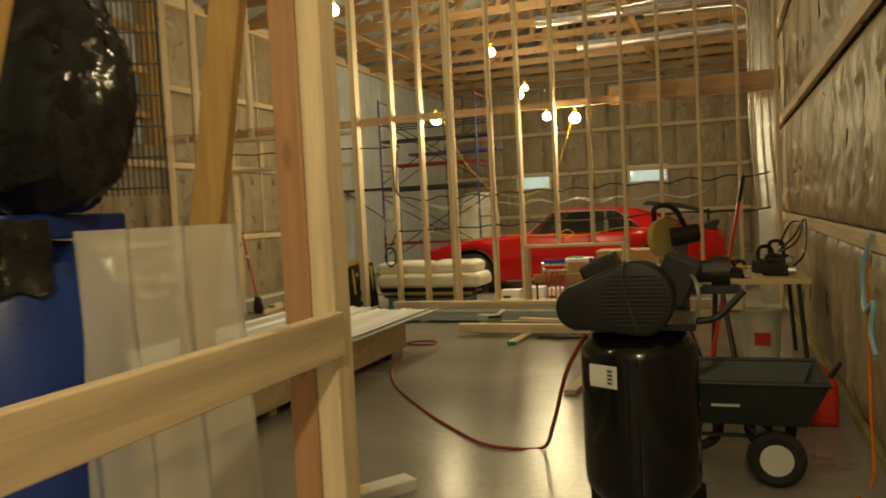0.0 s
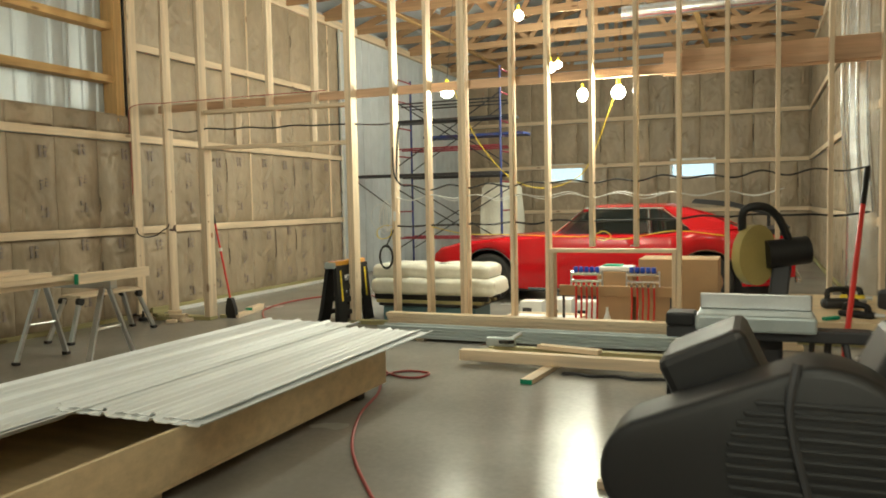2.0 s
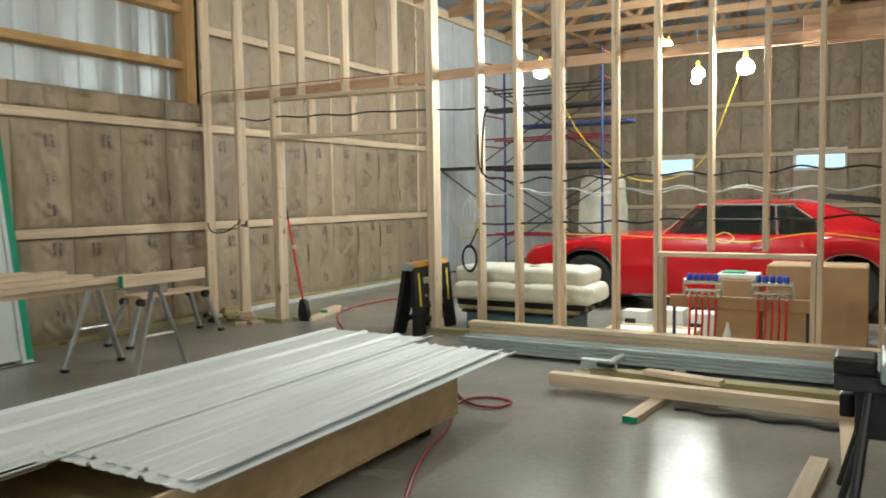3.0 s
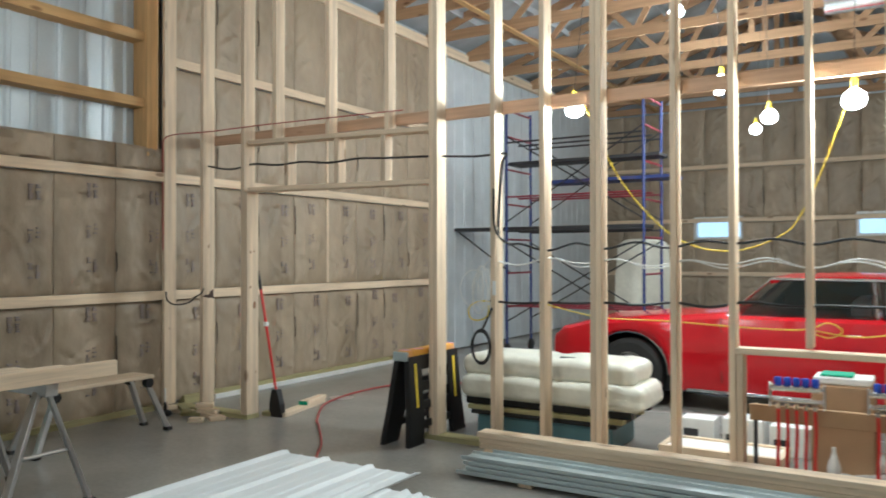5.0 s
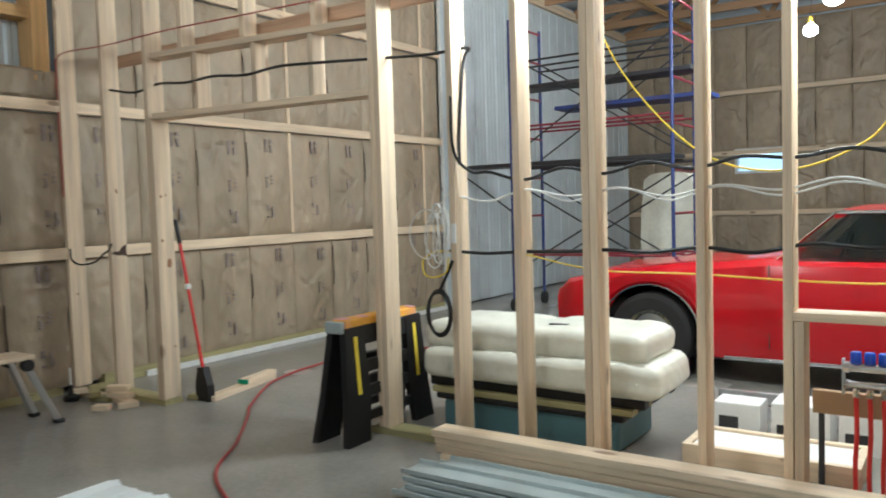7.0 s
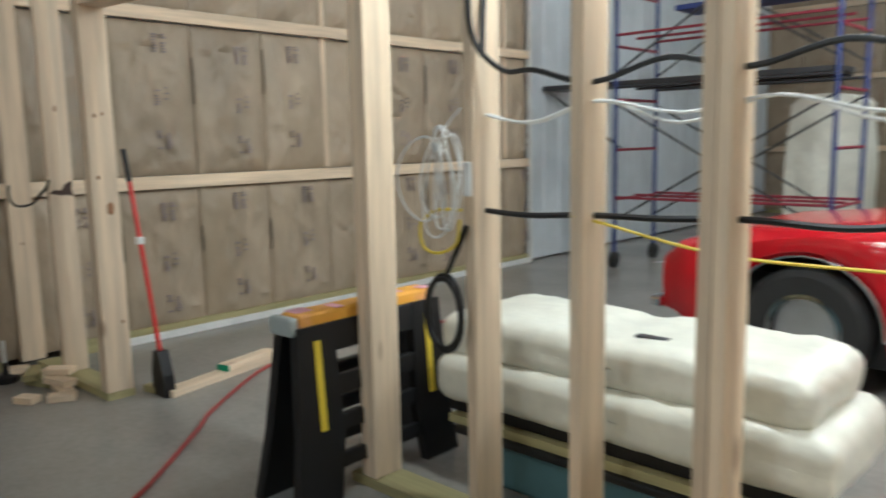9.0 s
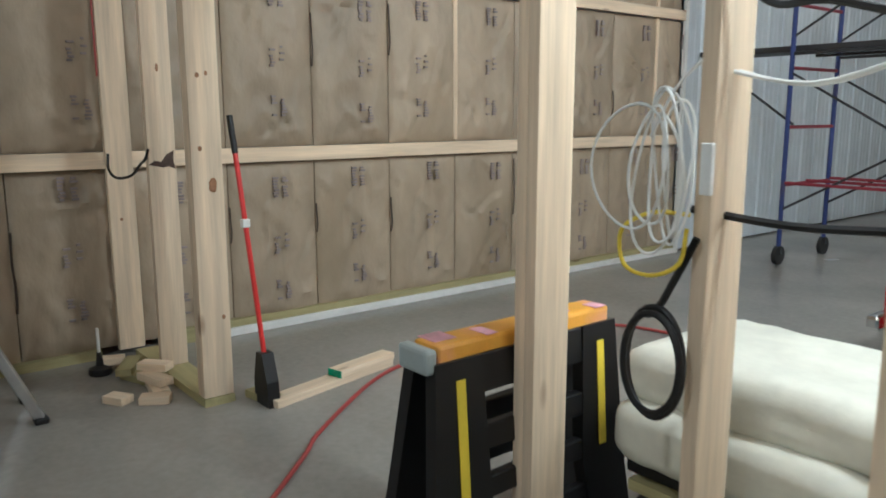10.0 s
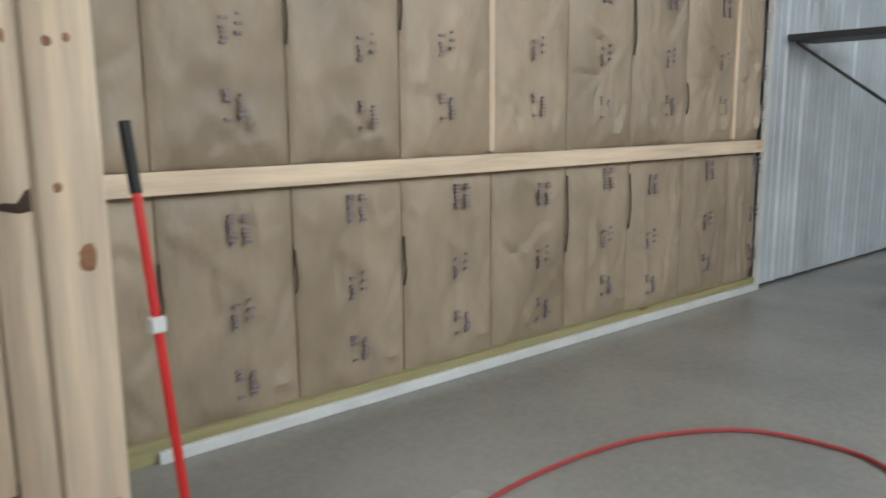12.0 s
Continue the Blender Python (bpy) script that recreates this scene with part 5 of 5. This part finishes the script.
hose("looped_cable", [(1.52, 7.85, 0.93), (1.6, 7.7, 1.12), (1.66, 7.4, 1.12), (1.6, 7.3, 0.98), (1.5, 7.6, 0.90), (1.64, 7.9, 1.0), (1.70, 7.6, 1.15), (1.66, 7.3, 0.9), (1.55, 7.2, 0.78)], 0.009, "black", "black power cable looped over the table", "cable")
bm = bmesh.new(); cyl(bm, (0.93, 6.1, 0.0), (1.22, 7.5, 1.38), 0.014, 10)
pole = solid("pole", bm, "redplastic", "long red pole leaning against the work table", "pole")
bm = bmesh.new(); cyl(bm, (1.205, 7.43, 1.31), (1.25, 7.64, 1.52), 0.017, 10)
part("grip", bm, "black", pole, "black grip")
bk = thing("bucket", "white bucket with a dark label under the table", "bucket", (1.35, 7.55, 0))
bm = bmesh.new(); lathe(bm, [(0.13, 0), (0.135, 0.02), (0.155, 0.40), (0.16, 0.41), (0.16, 0.43), (0.14, 0.43)], 24)
part("pail", bm, "pack", bk, smooth=True)
part("label_patch", bx(-0.06, -0.158, 0.16, 0.06, -0.146, 0.26), "redplastic", bk)
tcx = thing("tool_case", "black tool case on the slab under the table", "tool case", (1.28, 6.35, 0))
part("body", bx(-0.2, -0.15, 0, 0.2, 0.15, 0.16, bevel=0.02), "black", tcx)
bm = bmesh.new(); tube(bm, [(-0.07, -0.02, 0.155), (-0.06, -0.02, 0.21), (0.06, -0.02, 0.21), (0.07, -0.02, 0.155)], 0.012, 8)
part("handle", bm, "black", tcx)

# cords on the right-hand wall
hose("extension_cord", [(XR - 0.075, 5.05, 1.12), (XR - 0.08, 5.06, 0.9), (XR - 0.085, 5.0, 0.6), (XR - 0.10, 4.9, 0.3), (XR - 0.12, 4.75, 0.012), (XR - 0.25, 4.4, 0.01), (XR - 0.2, 3.9, 0.01)], 0.008, "orange", "orange extension cord hanging from the girt", "extension cord")
hose("air_line", [(XR - 0.075, 4.9, 1.15), (XR - 0.10, 5.0, 1.0), (XR - 0.10, 5.02, 0.85), (XR - 0.11, 4.9, 0.78), (XR - 0.10, 4.75, 0.84), (XR - 0.11, 4.78, 0.7), (XR - 0.10, 4.72, 0.6)], 0.012, "cyan", "pale blue coiled air line hanging on the wall", "air line")

# ---------------- ducts by the right-hand wall ----------------
DX, DY = 1.60, 11.35
dt = thing("duct_riser", "tall shiny galvanised duct riser with conduits beside it", "duct", (DX, DY, 0))
bm = bmesh.new(); box(bm, -0.10, -0.09, 0.25, 0.17, 0.09, ZT - 0.4, bevel=0.01)
part("duct", bm, "duct", dt)
part("base_box", bx(-0.11, -0.1, 0.0, 0.18, 0.1, 0.25, bevel=0.01), "duct", dt)
for k, x in enumerate((-0.16, -0.125, -0.03, 0.07)):
    bm = bmesh.new()
    top_z = 3.75 + 0.12 * k
    tube(bm, [(x + 0.06, -0.13, 1.2), (x, -0.13, 2.2), (x, -0.13, top_z - 0.25), (x - 0.06, -0.13, top_z - 0.05), (x - 0.25, -0.13, top_z), (-1.4 - 0.3 * k, -0.13 + 0.2 * k, top_z + 0.02)], 0.017, 8, 6)
    part("conduit", bm, "duct", dt, smooth=True)
for k in range(3):
    part("strap", bx(-0.105, -0.098, 0.8 + 1.1 * k, 0.175, 0.098, 0.83 + 1.1 * k), "duct", dt)
for z, y, l in ((4.15, 12.4, 3.0), (3.95, 13.6, 2.6)):
    bm = bmesh.new()
    cyl(bm, (XR - 0.3 - l, y, z), (XR - 0.3, y, z), 0.09, 20)
    for k in range(4):
        cyl(bm, (XR - 0.4 - l * k / 4.2, y, z), (XR - 0.43 - l * k / 4.2, y, z), 0.096, 20)
    for x in (XR - l, XR - 0.7):
        cyl(bm, (x, y, z), (x, y, ZT + 0.05), 0.006, 6)
    solid("round_duct", bm, "duct", "shiny round galvanised duct hung under the trusses", "duct", "ceiling ducts", smooth=True)

# ---------------- wires through the studs ----------------
def wavy(x0, x1, y, z0, z1, sag, step, seed):
    rnd = random.Random(seed)
    n = max(2, int(abs(x1 - x0) / step))
    pts = []
    for k in range(2 * n + 1):
        u = k / (2 * n)
        pts.append((x0 + (x1 - x0) * u, y + rnd.uniform(-0.012, 0.012), z0 + (z1 - z0) * u - (sag if k % 2 else 0) + rnd.uniform(-0.012, 0.012)))
    return pts


YW = YP + 0.07
hose("wire", wavy(-6.1, -3.7, YS + 0.07, 2.34, 2.30, 0.03, 0.5, 1)[:-1] + [(-3.7, YP + 0.07, 2.30), (-3.3, YP + 0.07, 2.27)] + [(-3.05, YP + 0.12, 2.28), (-3.07, YP + 0.10, 2.2), (-3.075, YP + 0.05, 1.8), (-3.06, YP + 0.02, 1.62)], 0.009, "black", "thick black electrical cable strung through the studs", "cable", 5, 6)
hose("wire", [(-3.09, YP - 0.01, 2.0), (-3.08, YP - 0.01, 1.7), (-3.02, YW, 1.58)] + wavy(-2.9, 1.6, YW, 1.56, 1.62, 0.035, 0.44, 2), 0.009, "black", "thick black electrical cable strung through the studs", "cable", 5, 6)
hose("wire", wavy(-3.17, 1.6, YW, 1.13, 1.22, 0.02, 0.44, 3), 0.010, "black", "thick black electrical cable strung through the studs", "cable", 5, 6)
for k in range(2):
    hose("wire", wavy(-3.17, 0.9, YW + 0.01 * k, 1.47 - 0.012 * k, 1.44, 0.05 + 0.01 * k, 0.46, 4 + k), 0.005, "white", "white electrical cable strung through the studs", "cable", 5, 6)
hose("yellow_cord", [(-2.57, 10.72, 2.76), (-2.45, 10.68, 2.6), (-2.19, 10.66, 2.06), (-1.82, 10.65, 1.64), (-1.47, 10.64, 1.51), (-1.14, 10.64, 1.58), (-0.93, 10.64, 1.8), (-0.63, 10.65, 2.61)], 0.005, "yellow", "yellow light cord sagging between two bulbs", "cord")
hose("yellow_cord", [(-2.70, YP + 0.0, 1.13), (-2.66, YW, 1.11), (-2.3, YW + 0.08, 1.03), (-1.8, YW + 0.1, 1.02), (-1.34, YW + 0.1, 1.0), (-0.95, YW + 0.1, 1.0), (-0.80, YW + 0.1, 1.05), (-0.72, YW + 0.1, 1.0), (-0.8, YW + 0.1, 0.955), (-0.9, YW + 0.1, 1.0), (-0.6, YW + 0.1, 0.97), (-0.1, YW + 0.1, 1.05), (0.4, YW + 0.1, 1.0)], 0.0045, "yellow", "yellow cord looped along the partition", "cord")
hose("yellow_cord", [(-3.12, YP - 0.02, 1.13), (-3.2, YP - 0.05, 1.13), (-3.29, YP - 0.04, 1.08), (-3.28, YP - 0.04, 1.0), (-3.2, YP - 0.05, 0.985), (-3.13, YP - 0.04, 1.02), (-3.12, YP - 0.03, 1.1)], 0.005, "yellow", "yellow cable end looped on a stud", "cable")
coil = thing("cable_coil", "loose coil of white cable hanging on a stud", "cable coil", (-3.09, YP - 0.04, 1.1))
rndc = random.Random(12)
for k in range(6):
    w, h = (0.035, 0.05, 0.045, 0.06, 0.05, 0.10)[k], (0.15, 0.17, 0.14, 0.18, 0.13, 0.14)[k]
    cx, cz = -0.05 - 0.01 * k - (0.04 if k == 5 else 0), 0.13 + rndc.uniform(-0.02, 0.02)
    tilt = rndc.uniform(-0.25, 0.25)
    bm = bmesh.new()
    tube(bm, [(cx + w * math.cos(a) + tilt * h * math.sin(a) * 0.5, -0.01 - 0.009 * k + 0.015 * math.sin(2 * a + k), cz + h * math.sin(a)) for a in [2 * math.pi * j / 16 for j in range(17)]], 0.0036, 6, 2)
    part("loop", bm, "white", coil)
bm = bmesh.new()
tube(bm, [(0.0, -0.012, 0.36), (-0.05, -0.03, 0.30), (-0.10, -0.04, 0.2)], 0.0036, 6)
part("tail", bm, "white", coil)
part("tag", bx(0.012, -0.020, 0.08, 0.040, -0.006, 0.19, bevel=0.003), "white", coil)
bl = thing("black_cable_loop", "loop of thick black cable hanging from a stud", "cable", (-3.18, YP - 0.03, 0.75))
for k in range(2):
    bm = bmesh.new()
    tube(bm, [(0.08, 0.01, 0.33), (0.03, 0.0, 0.22), (-0.005, -0.01, 0.15)] + [(-0.002 + 0.078 * math.cos(a), -0.012 - 0.012 * k, 0.03 + (0.132 - 0.012 * k) * math.sin(a)) for a in [1.9 + 2 * math.pi * j / 16 for j in range(17)]], 0.009, 8, 2)
    part("loop", bm, "black", bl)
hose("wire", [(-6.55, 10.08, 1.55), (-6.555, 10.08, 2.0), (-6.56, 10.08, 2.5), (-6.54, 10.08, 2.62), (-6.4, 10.10, 2.66), (-6.0, YS - 0.01, 2.66), (-5.3, YS - 0.01, 2.66), (-4.6, YS + 0.08, 2.67), (-3.9, YP - 0.06, 2.68)], 0.005, "hose", "thin cable stapled across the framing", "cable")
hose("wire", [(-6.53, 10.10, 1.14), (-6.5, 10.09, 1.06), (-6.4, 10.10, 1.02), (-6.25, 10.13, 1.04), (-6.17, YS - 0.015, 1.10), (-6.10, YS - 0.012, 1.13), (-6.08, YS + 0.0, 1.18)], 0.007, "black", "short black cable end draped between studs", "cable")

# ---------------- broom, offcuts by the doorway ----------------
br = thing("broom", "red-handled broom with a black head leaning on the stud", "broom", (-5.385, 10.42, 0))
bm = bmesh.new(); cyl(bm, (0.0, 0, 0.22), (-0.18, -0.02, 1.18), 0.012, 10)
part("handle", bm, "redplastic", br)
bm = bmesh.new(); cyl(bm, (-0.178, -0.02, 1.17), (-0.213, -0.025, 1.345), 0.015, 10)
part("grip", bm, "black", br)
bm = bmesh.new(); extrude_poly(bm, [(-0.03, 0.25), (0.03, 0.25), (0.075, 0.12), (0.085, 0.0), (-0.06, 0.0), (-0.06, 0.12)], "y", -0.03, 0.03)
part("head", bm, "black", br)
part("collar", bx(-0.133, -0.034, 0.83, -0.098, 0.004, 0.87, bevel=0.005), "white", br)
o1 = sawn("offcut", -5.46, 10.40, 0.0, -5.36, 11.20, 0.038, "pine_y", "pale board offcut lying in the doorway", "offcuts", 13)
o2 = sawn("offcut", -5.49, 10.80, 0.039, -5.40, 11.20, 0.077, "pine_y", "short offcut with a green end lying on a board", "offcuts", 13)
part("painted_end", bx(-0.046, -0.204, 0.001, 0.046, -0.199, 0.037), "green", o2, "green end paint")
for k, (x, y, z, l, rz, m) in enumerate(((-6.2, 10.28, 0.0, 0.22, 20, "treated_x"), (-6.0, 10.30, 0.0, 0.26, -8, "pine_x"), (-6.02, 10.30, 0.039, 0.2, 14, "pine_x"), (-6.3, 10.26, 0.039, 0.24, -30, "treated_x"), (-5.95, 10.10, 0.0, 0.12, 30, "pine_x"), (-5.84, 10.24, 0.0, 0.14, 60, "pine_x"), (-5.55, 10.66, 0.0, 0.2, 10, "treated_x"), (-6.4, 10.3, 0.0, 0.26, 5, "pine_x"), (-6.1, 10.33, 0.078, 0.16, 40, "pine_x"), (-6.45, 10.22, 0.039, 0.12, 70, "pine_x"))):
    sawn("offcut", x + 0.12 - l / 2, y - 0.27, z, x + 0.12 + l / 2, y - 0.19, z + 0.038, m, "small wood offcut in a scrap heap at the stud", "offcuts", rz)
st = thing("marker_stand", "black disc base with a thin white stick standing up", "marker stick", (-6.313, 9.92, 0))
bm = bmesh.new(); lathe(bm, [(0.055, 0.0), (0.06, 0.01), (0.055, 0.035), (0.02, 0.05), (0.012, 0.12)], 18)
part("base", bm, "black", st, smooth=True)
bm = bmesh.new(); cyl(bm, (0, 0, 0.11), (0, 0, 0.25), 0.008, 8)
part("stick", bm, "white", st)

# ---------------- door leaf leaning on the near wall ----------------
dr = thing("door_slab", "pale steel door leaf with half glass and green edge tape", "door", (-6.10, 6.70, 0))
dr.rotation_euler.y = radians(-9.5)
dr.location.z = 0.006
W = 0.92
part("leaf", bx(-0.045, 0.02, 0.03, 0.0, 0.80, 2.06, bevel=0.004), "doorpaint", dr)
for y0, y1 in ((-0.03, 0.018), (0.802, 0.90)):
    part("jamb", bx(-0.10, y0, 0.0, 0.015, y1, 2.10, bevel=0.004), "doorpaint", dr)
part("edge_tape", bx(-0.10, 0.901, 0.02, 0.016, 0.906, 2.09), "green", dr, "green printed wrap on the edge")
part("edge_tape", bx(0.0155, 0.84, 0.02, 0.018, 0.90, 2.09), "green", dr, "green printed wrap on the edge")
part("glass", bx(0.001, 0.17, 1.02, 0.006, 0.63, 1.92), "carglass", dr, "dark half glass")
bm = bmesh.new()
for a in ((0.14, 0.99, 0.66, 1.02), (0.14, 1.92, 0.66, 1.95), (0.14, 1.02, 0.17, 1.92), (0.63, 1.02, 0.66, 1.92)):
    box(bm, 0.0005, a[0], a[1], 0.016, a[2], a[3], bevel=0.003)
part("glass_frame", bm, "white", dr)
part("sticker", bx(0.0065, 0.30, 1.10, 0.008, 0.52, 1.34), "white", dr, "white paper sticker")
part("sill", bx(-0.10, -0.03, -0.004, 0.05, 0.90, 0.0), "alu", dr)

# ---------------- scaffold and wrapped thing ----------------
sc = thing("scaffold_tower", "rolling steel scaffold tower with blue posts and red rungs", "scaffold", (-5.60, 15.55, 0))


def pipe(name, a, b, r, m, parent=None):
    bm = bmesh.new()
    cyl(bm, a, b, r, 10)
    return part(name, bm, m, parent or sc)


for fx in (0.0, 2.1):
    for y in (0.0, 0.85):
        pipe("post", (fx, y, 0.16), (fx, y, 3.75), 0.021, "scafblue")
        w = new("caster"); w.parent = sc; w.location = (fx, y, 0)
        bm = bmesh.new(); cyl(bm, (-0.02, 0.0, 0.085), (0.02, 0.0, 0.085), 0.085, 20)
        part("tyre", bm, "rubber", w)
        bm = bmesh.new(); box(bm, -0.03, -0.02, 0.10, 0.03, 0.02, 0.17)
        part("fork", bm, "dark", w)
    for z in (0.72, 1.23, 1.74, 2.27, 2.8, 3.3, 3.7):
        pipe("rung", (fx, 0, z), (fx, 0.85, z), 0.015, "scafred")
for y in (0.0, 0.85):
    pipe("brace", (0, y, 0.5), (2.1, y, 1.7), 0.011, "dark")
    pipe("brace", (0, y, 1.7), (2.1, y, 0.5), 0.011, "dark")
    pipe("brace", (0, y, 2.0), (2.1, y, 3.3), 0.011, "dark")
    pipe("brace", (0, y, 3.3), (2.1, y, 2.0), 0.011, "dark")
for z in (0.74, 1.86, 2.38, 3.2):
    for fx in (0, 0.42, 0.85):
        pipe("ledger", (0, fx, z), (2.1, fx, z), 0.014, "scafred" if z in (0.74, 2.38) else "dark")
for z, x0, x1 in ((1.88, -0.95, 2.1), (2.86, 0.0, 2.3)):
    dk = part("deck", bx(x0, 0.05, z, x1, 0.48, z + 0.05, bevel=0.006), "dark", sc, "dark steel deck plank")
part("deck", bx(0.6, 0.05, 2.55, 2.5, 0.5, 2.60, bevel=0.006), "scafblue", sc, "blue deck plank")
pipe("outrigger", (-0.9, 0.1, 1.87), (0.0, 0.1, 1.25), 0.012, "dark")
bm = bmesh.new()
bmesh.ops.create_cube(bm, size=1.0)
bmesh.ops.subdivide_edges(bm, edges=bm.edges[:], cuts=9, use_grid_fill=True)
for v in bm.verts:
    p = v.co.copy()
    r = 1 - 0.18 * max(0, p.z) ** 2 * 4 * 0.6
    n = noise.noise((p.x * 4, p.y * 4, p.z * 4))
    v.co = Vector((p.x * 0.72 * r * (1 + 0.07 * n), p.y * 0.6 * r * (1 + 0.1 * n), (p.z + 0.5) * 1.75 - 0.10 * (abs(p.x) * 2) ** 4 * (1 if p.z > 0.3 else 0)))
    if p.z < -0.49:
        v.co.z = 0
ob = solid("wrapped_machine", bm, "pack", "tall machine wrapped in cloudy white plastic sheet", "wrapped machine", smooth=True)
ob.location = (-3.95, 17.0, 0)

# ---------------- landing rail and wrapped unit at the start of the walk ----------------
rl = tagged(new("landing_rail"), "rough framed rail of fir lumber with a post", "railing")
part("post", bx(-0.022, 2.57, 0.0, 0.058, 2.66, ZT, bevel=0.004), "fir_z", rl, "reddish post")
part("post", bx(0.060, 2.572, 0.0, 0.128, 2.662, ZT, bevel=0.004), "pine_z", rl)
part("post", bx(0.02, 0.30, 0.0, 0.115, 0.39, ZT, bevel=0.004), "fir_z", rl)
part("rail", bx(0.117, 0.25, 0.992, 0.155, 2.568, 1.107, bevel=0.004), "pine_y", rl)
bm = bmesh.new()
a, b = Vector((-0.36, 2.62, 0.95)), Vector((-0.14, 2.62, 2.15))
bm2 = b - a
box(bm, -0.05, -0.019, -0.2, 0.05, 0.019, bm2.length + 0.5, bevel=0.004, m=Matrix.Translation(a) @ Matrix.Rotation(math.atan2(bm2.x, bm2.z), 4, 'Y'))
part("brace", bm, "amber_z", rl, "slanted brace board")
bm = bmesh.new()
box(bm, -0.045, -0.019, 0, 0.045, 0.019, 1.6, bevel=0.004, m=pose(-0.62, 2.05, 1.2, 0, 20, 0))
part("brace", bm, "amber_z", rl, "slanted brace board")

fu = thing("wrapped_blower", "blue tank and black-wrapped fan with a wire guard", "blower unit", (-0.93, 2.44, 0))
bm = bmesh.new(); lathe(bm, [(0.22, 0.0), (0.29, 0.02), (0.30, 0.06), (0.30, 1.18), (0.27, 1.27), (0.18, 1.32), (0.1, 1.33)], 36, (0.09, 0, 0))
part("tank", bm, "blue", fu, "blue enamelled tank", True)
part("base_plate", bx(-0.05, -0.18, 1.331, 0.30, 0.24, 1.40, bevel=0.008), "blue", fu, "blue steel base")
bm = bmesh.new()
bmesh.ops.create_icosphere(bm, subdivisions=5, radius=1)
for v in bm.verts:
    n = noise.noise(v.co * 3.0) * 0.08 + abs(noise.noise(v.co * 7.0)) * 0.07
    v.co = Vector((v.co.x * 0.38 * (1 + n) + 0.17, v.co.y * 0.16 * (1 + n), v.co.z * 0.36 * (1 + n) + 1.72))
    v.co.z = max(v.co.z, 1.402)
drape = bmesh.new()
rings = []
for j in range(13):
    ring = []
    for k in range(40):
        a = -2.9 + 2.5 * k / 39
        low = 1.10 + 0.07 * noise.noise((a * 2, 3, 1)) + 0.05 * noise.noise((a * 6, 1, 1)) + 0.10 * max(0, k - 26) / 13
        z = 1.385 + (low - 1.385) * j / 12
        r = 0.318 + 0.022 * noise.noise((a * 5, z * 9, 2)) + 0.010 * noise.noise((a * 16, z * 22, 5))
        ring.append(drape.verts.new((0.09 + r * math.cos(a), r * math.sin(a), z)))
    rings.append(ring)
for a, b in zip(rings, rings[1:]):
    for k in range(39):
        drape.faces.new((a[k], a[k + 1], b[k + 1], b[k]))
q = bmesh.ops.extrude_face_region(drape, geom=drape.faces[:])
for v in q["geom"]:
    if isinstance(v, bmesh.types.BMVert):
        v.co.x = 0.09 + (v.co.x - 0.09) * 0.985
        v.co.y *= 0.985
part("film_drape", drape, "blackfilm", fu, "black film hanging over the tank top", True)
part("wrapped_fan", bm, "blackfilm", fu, "fan drum wrapped in shiny black film", True)
gd = new("wire_guard"); gd.parent = fu; gd.location = (0.40, 0.0, 1.44)
for k in range(15):
    pipe("wire", (0.012 * k, 0.008 * k, 0), (0.012 * k, 0.008 * k, 0.55), 0.0028, "dark", gd)
for k in range(7):
    pipe("wire", (0, -0.003, 0.02 + 0.085 * k), (0.17, 0.11, 0.02 + 0.085 * k), 0.0028, "dark", gd)
bm = bmesh.new()
nx, nz = 30, 30
g = []
for j in range(nz + 1):
    row = []
    for i in range(nx + 1):
        u, v = i / nx, j / nz
        row.append(bm.verts.new((0.42 + 0.40 * u, -0.12 + 0.22 * u + 0.035 * math.sin(u * 21 + v * 2) + 0.02 * noise.noise((u * 5, v * 3, 1)), 0.02 + 1.33 * v)))
    g.append(row)
for j in range(nz):
    for i in range(nx):
        bm.faces.new((g[j][i], g[j][i + 1], g[j + 1][i + 1], g[j + 1][i]))
part("plastic_sheet", bm, "film", fu, "hanging clear plastic sheet", True)
hose("flex_pipe", [(-0.24, 2.75, 0.99), (-0.14, 2.75, 0.93), (-0.06, 2.74, 0.75), (-0.03, 2.72, 0.4), (-0.01, 2.75, 0.02)], 0.022, "white", "white flexible pipe hanging behind the rail", "pipe")
lv = thing("spirit_level", "pale box beam level with yellow label lying on the slab", "level", (-0.75, 3.75, 0))
lv.rotation_euler.z = radians(-35)
part("beam", bx(-0.06, -0.6, 0.0, 0.06, 0.6, 0.06, bevel=0.006), "white", lv)
part("label_patch", bx(-0.04, 0.1, 0.0605, 0.04, 0.35, 0.062), "yellow", lv)
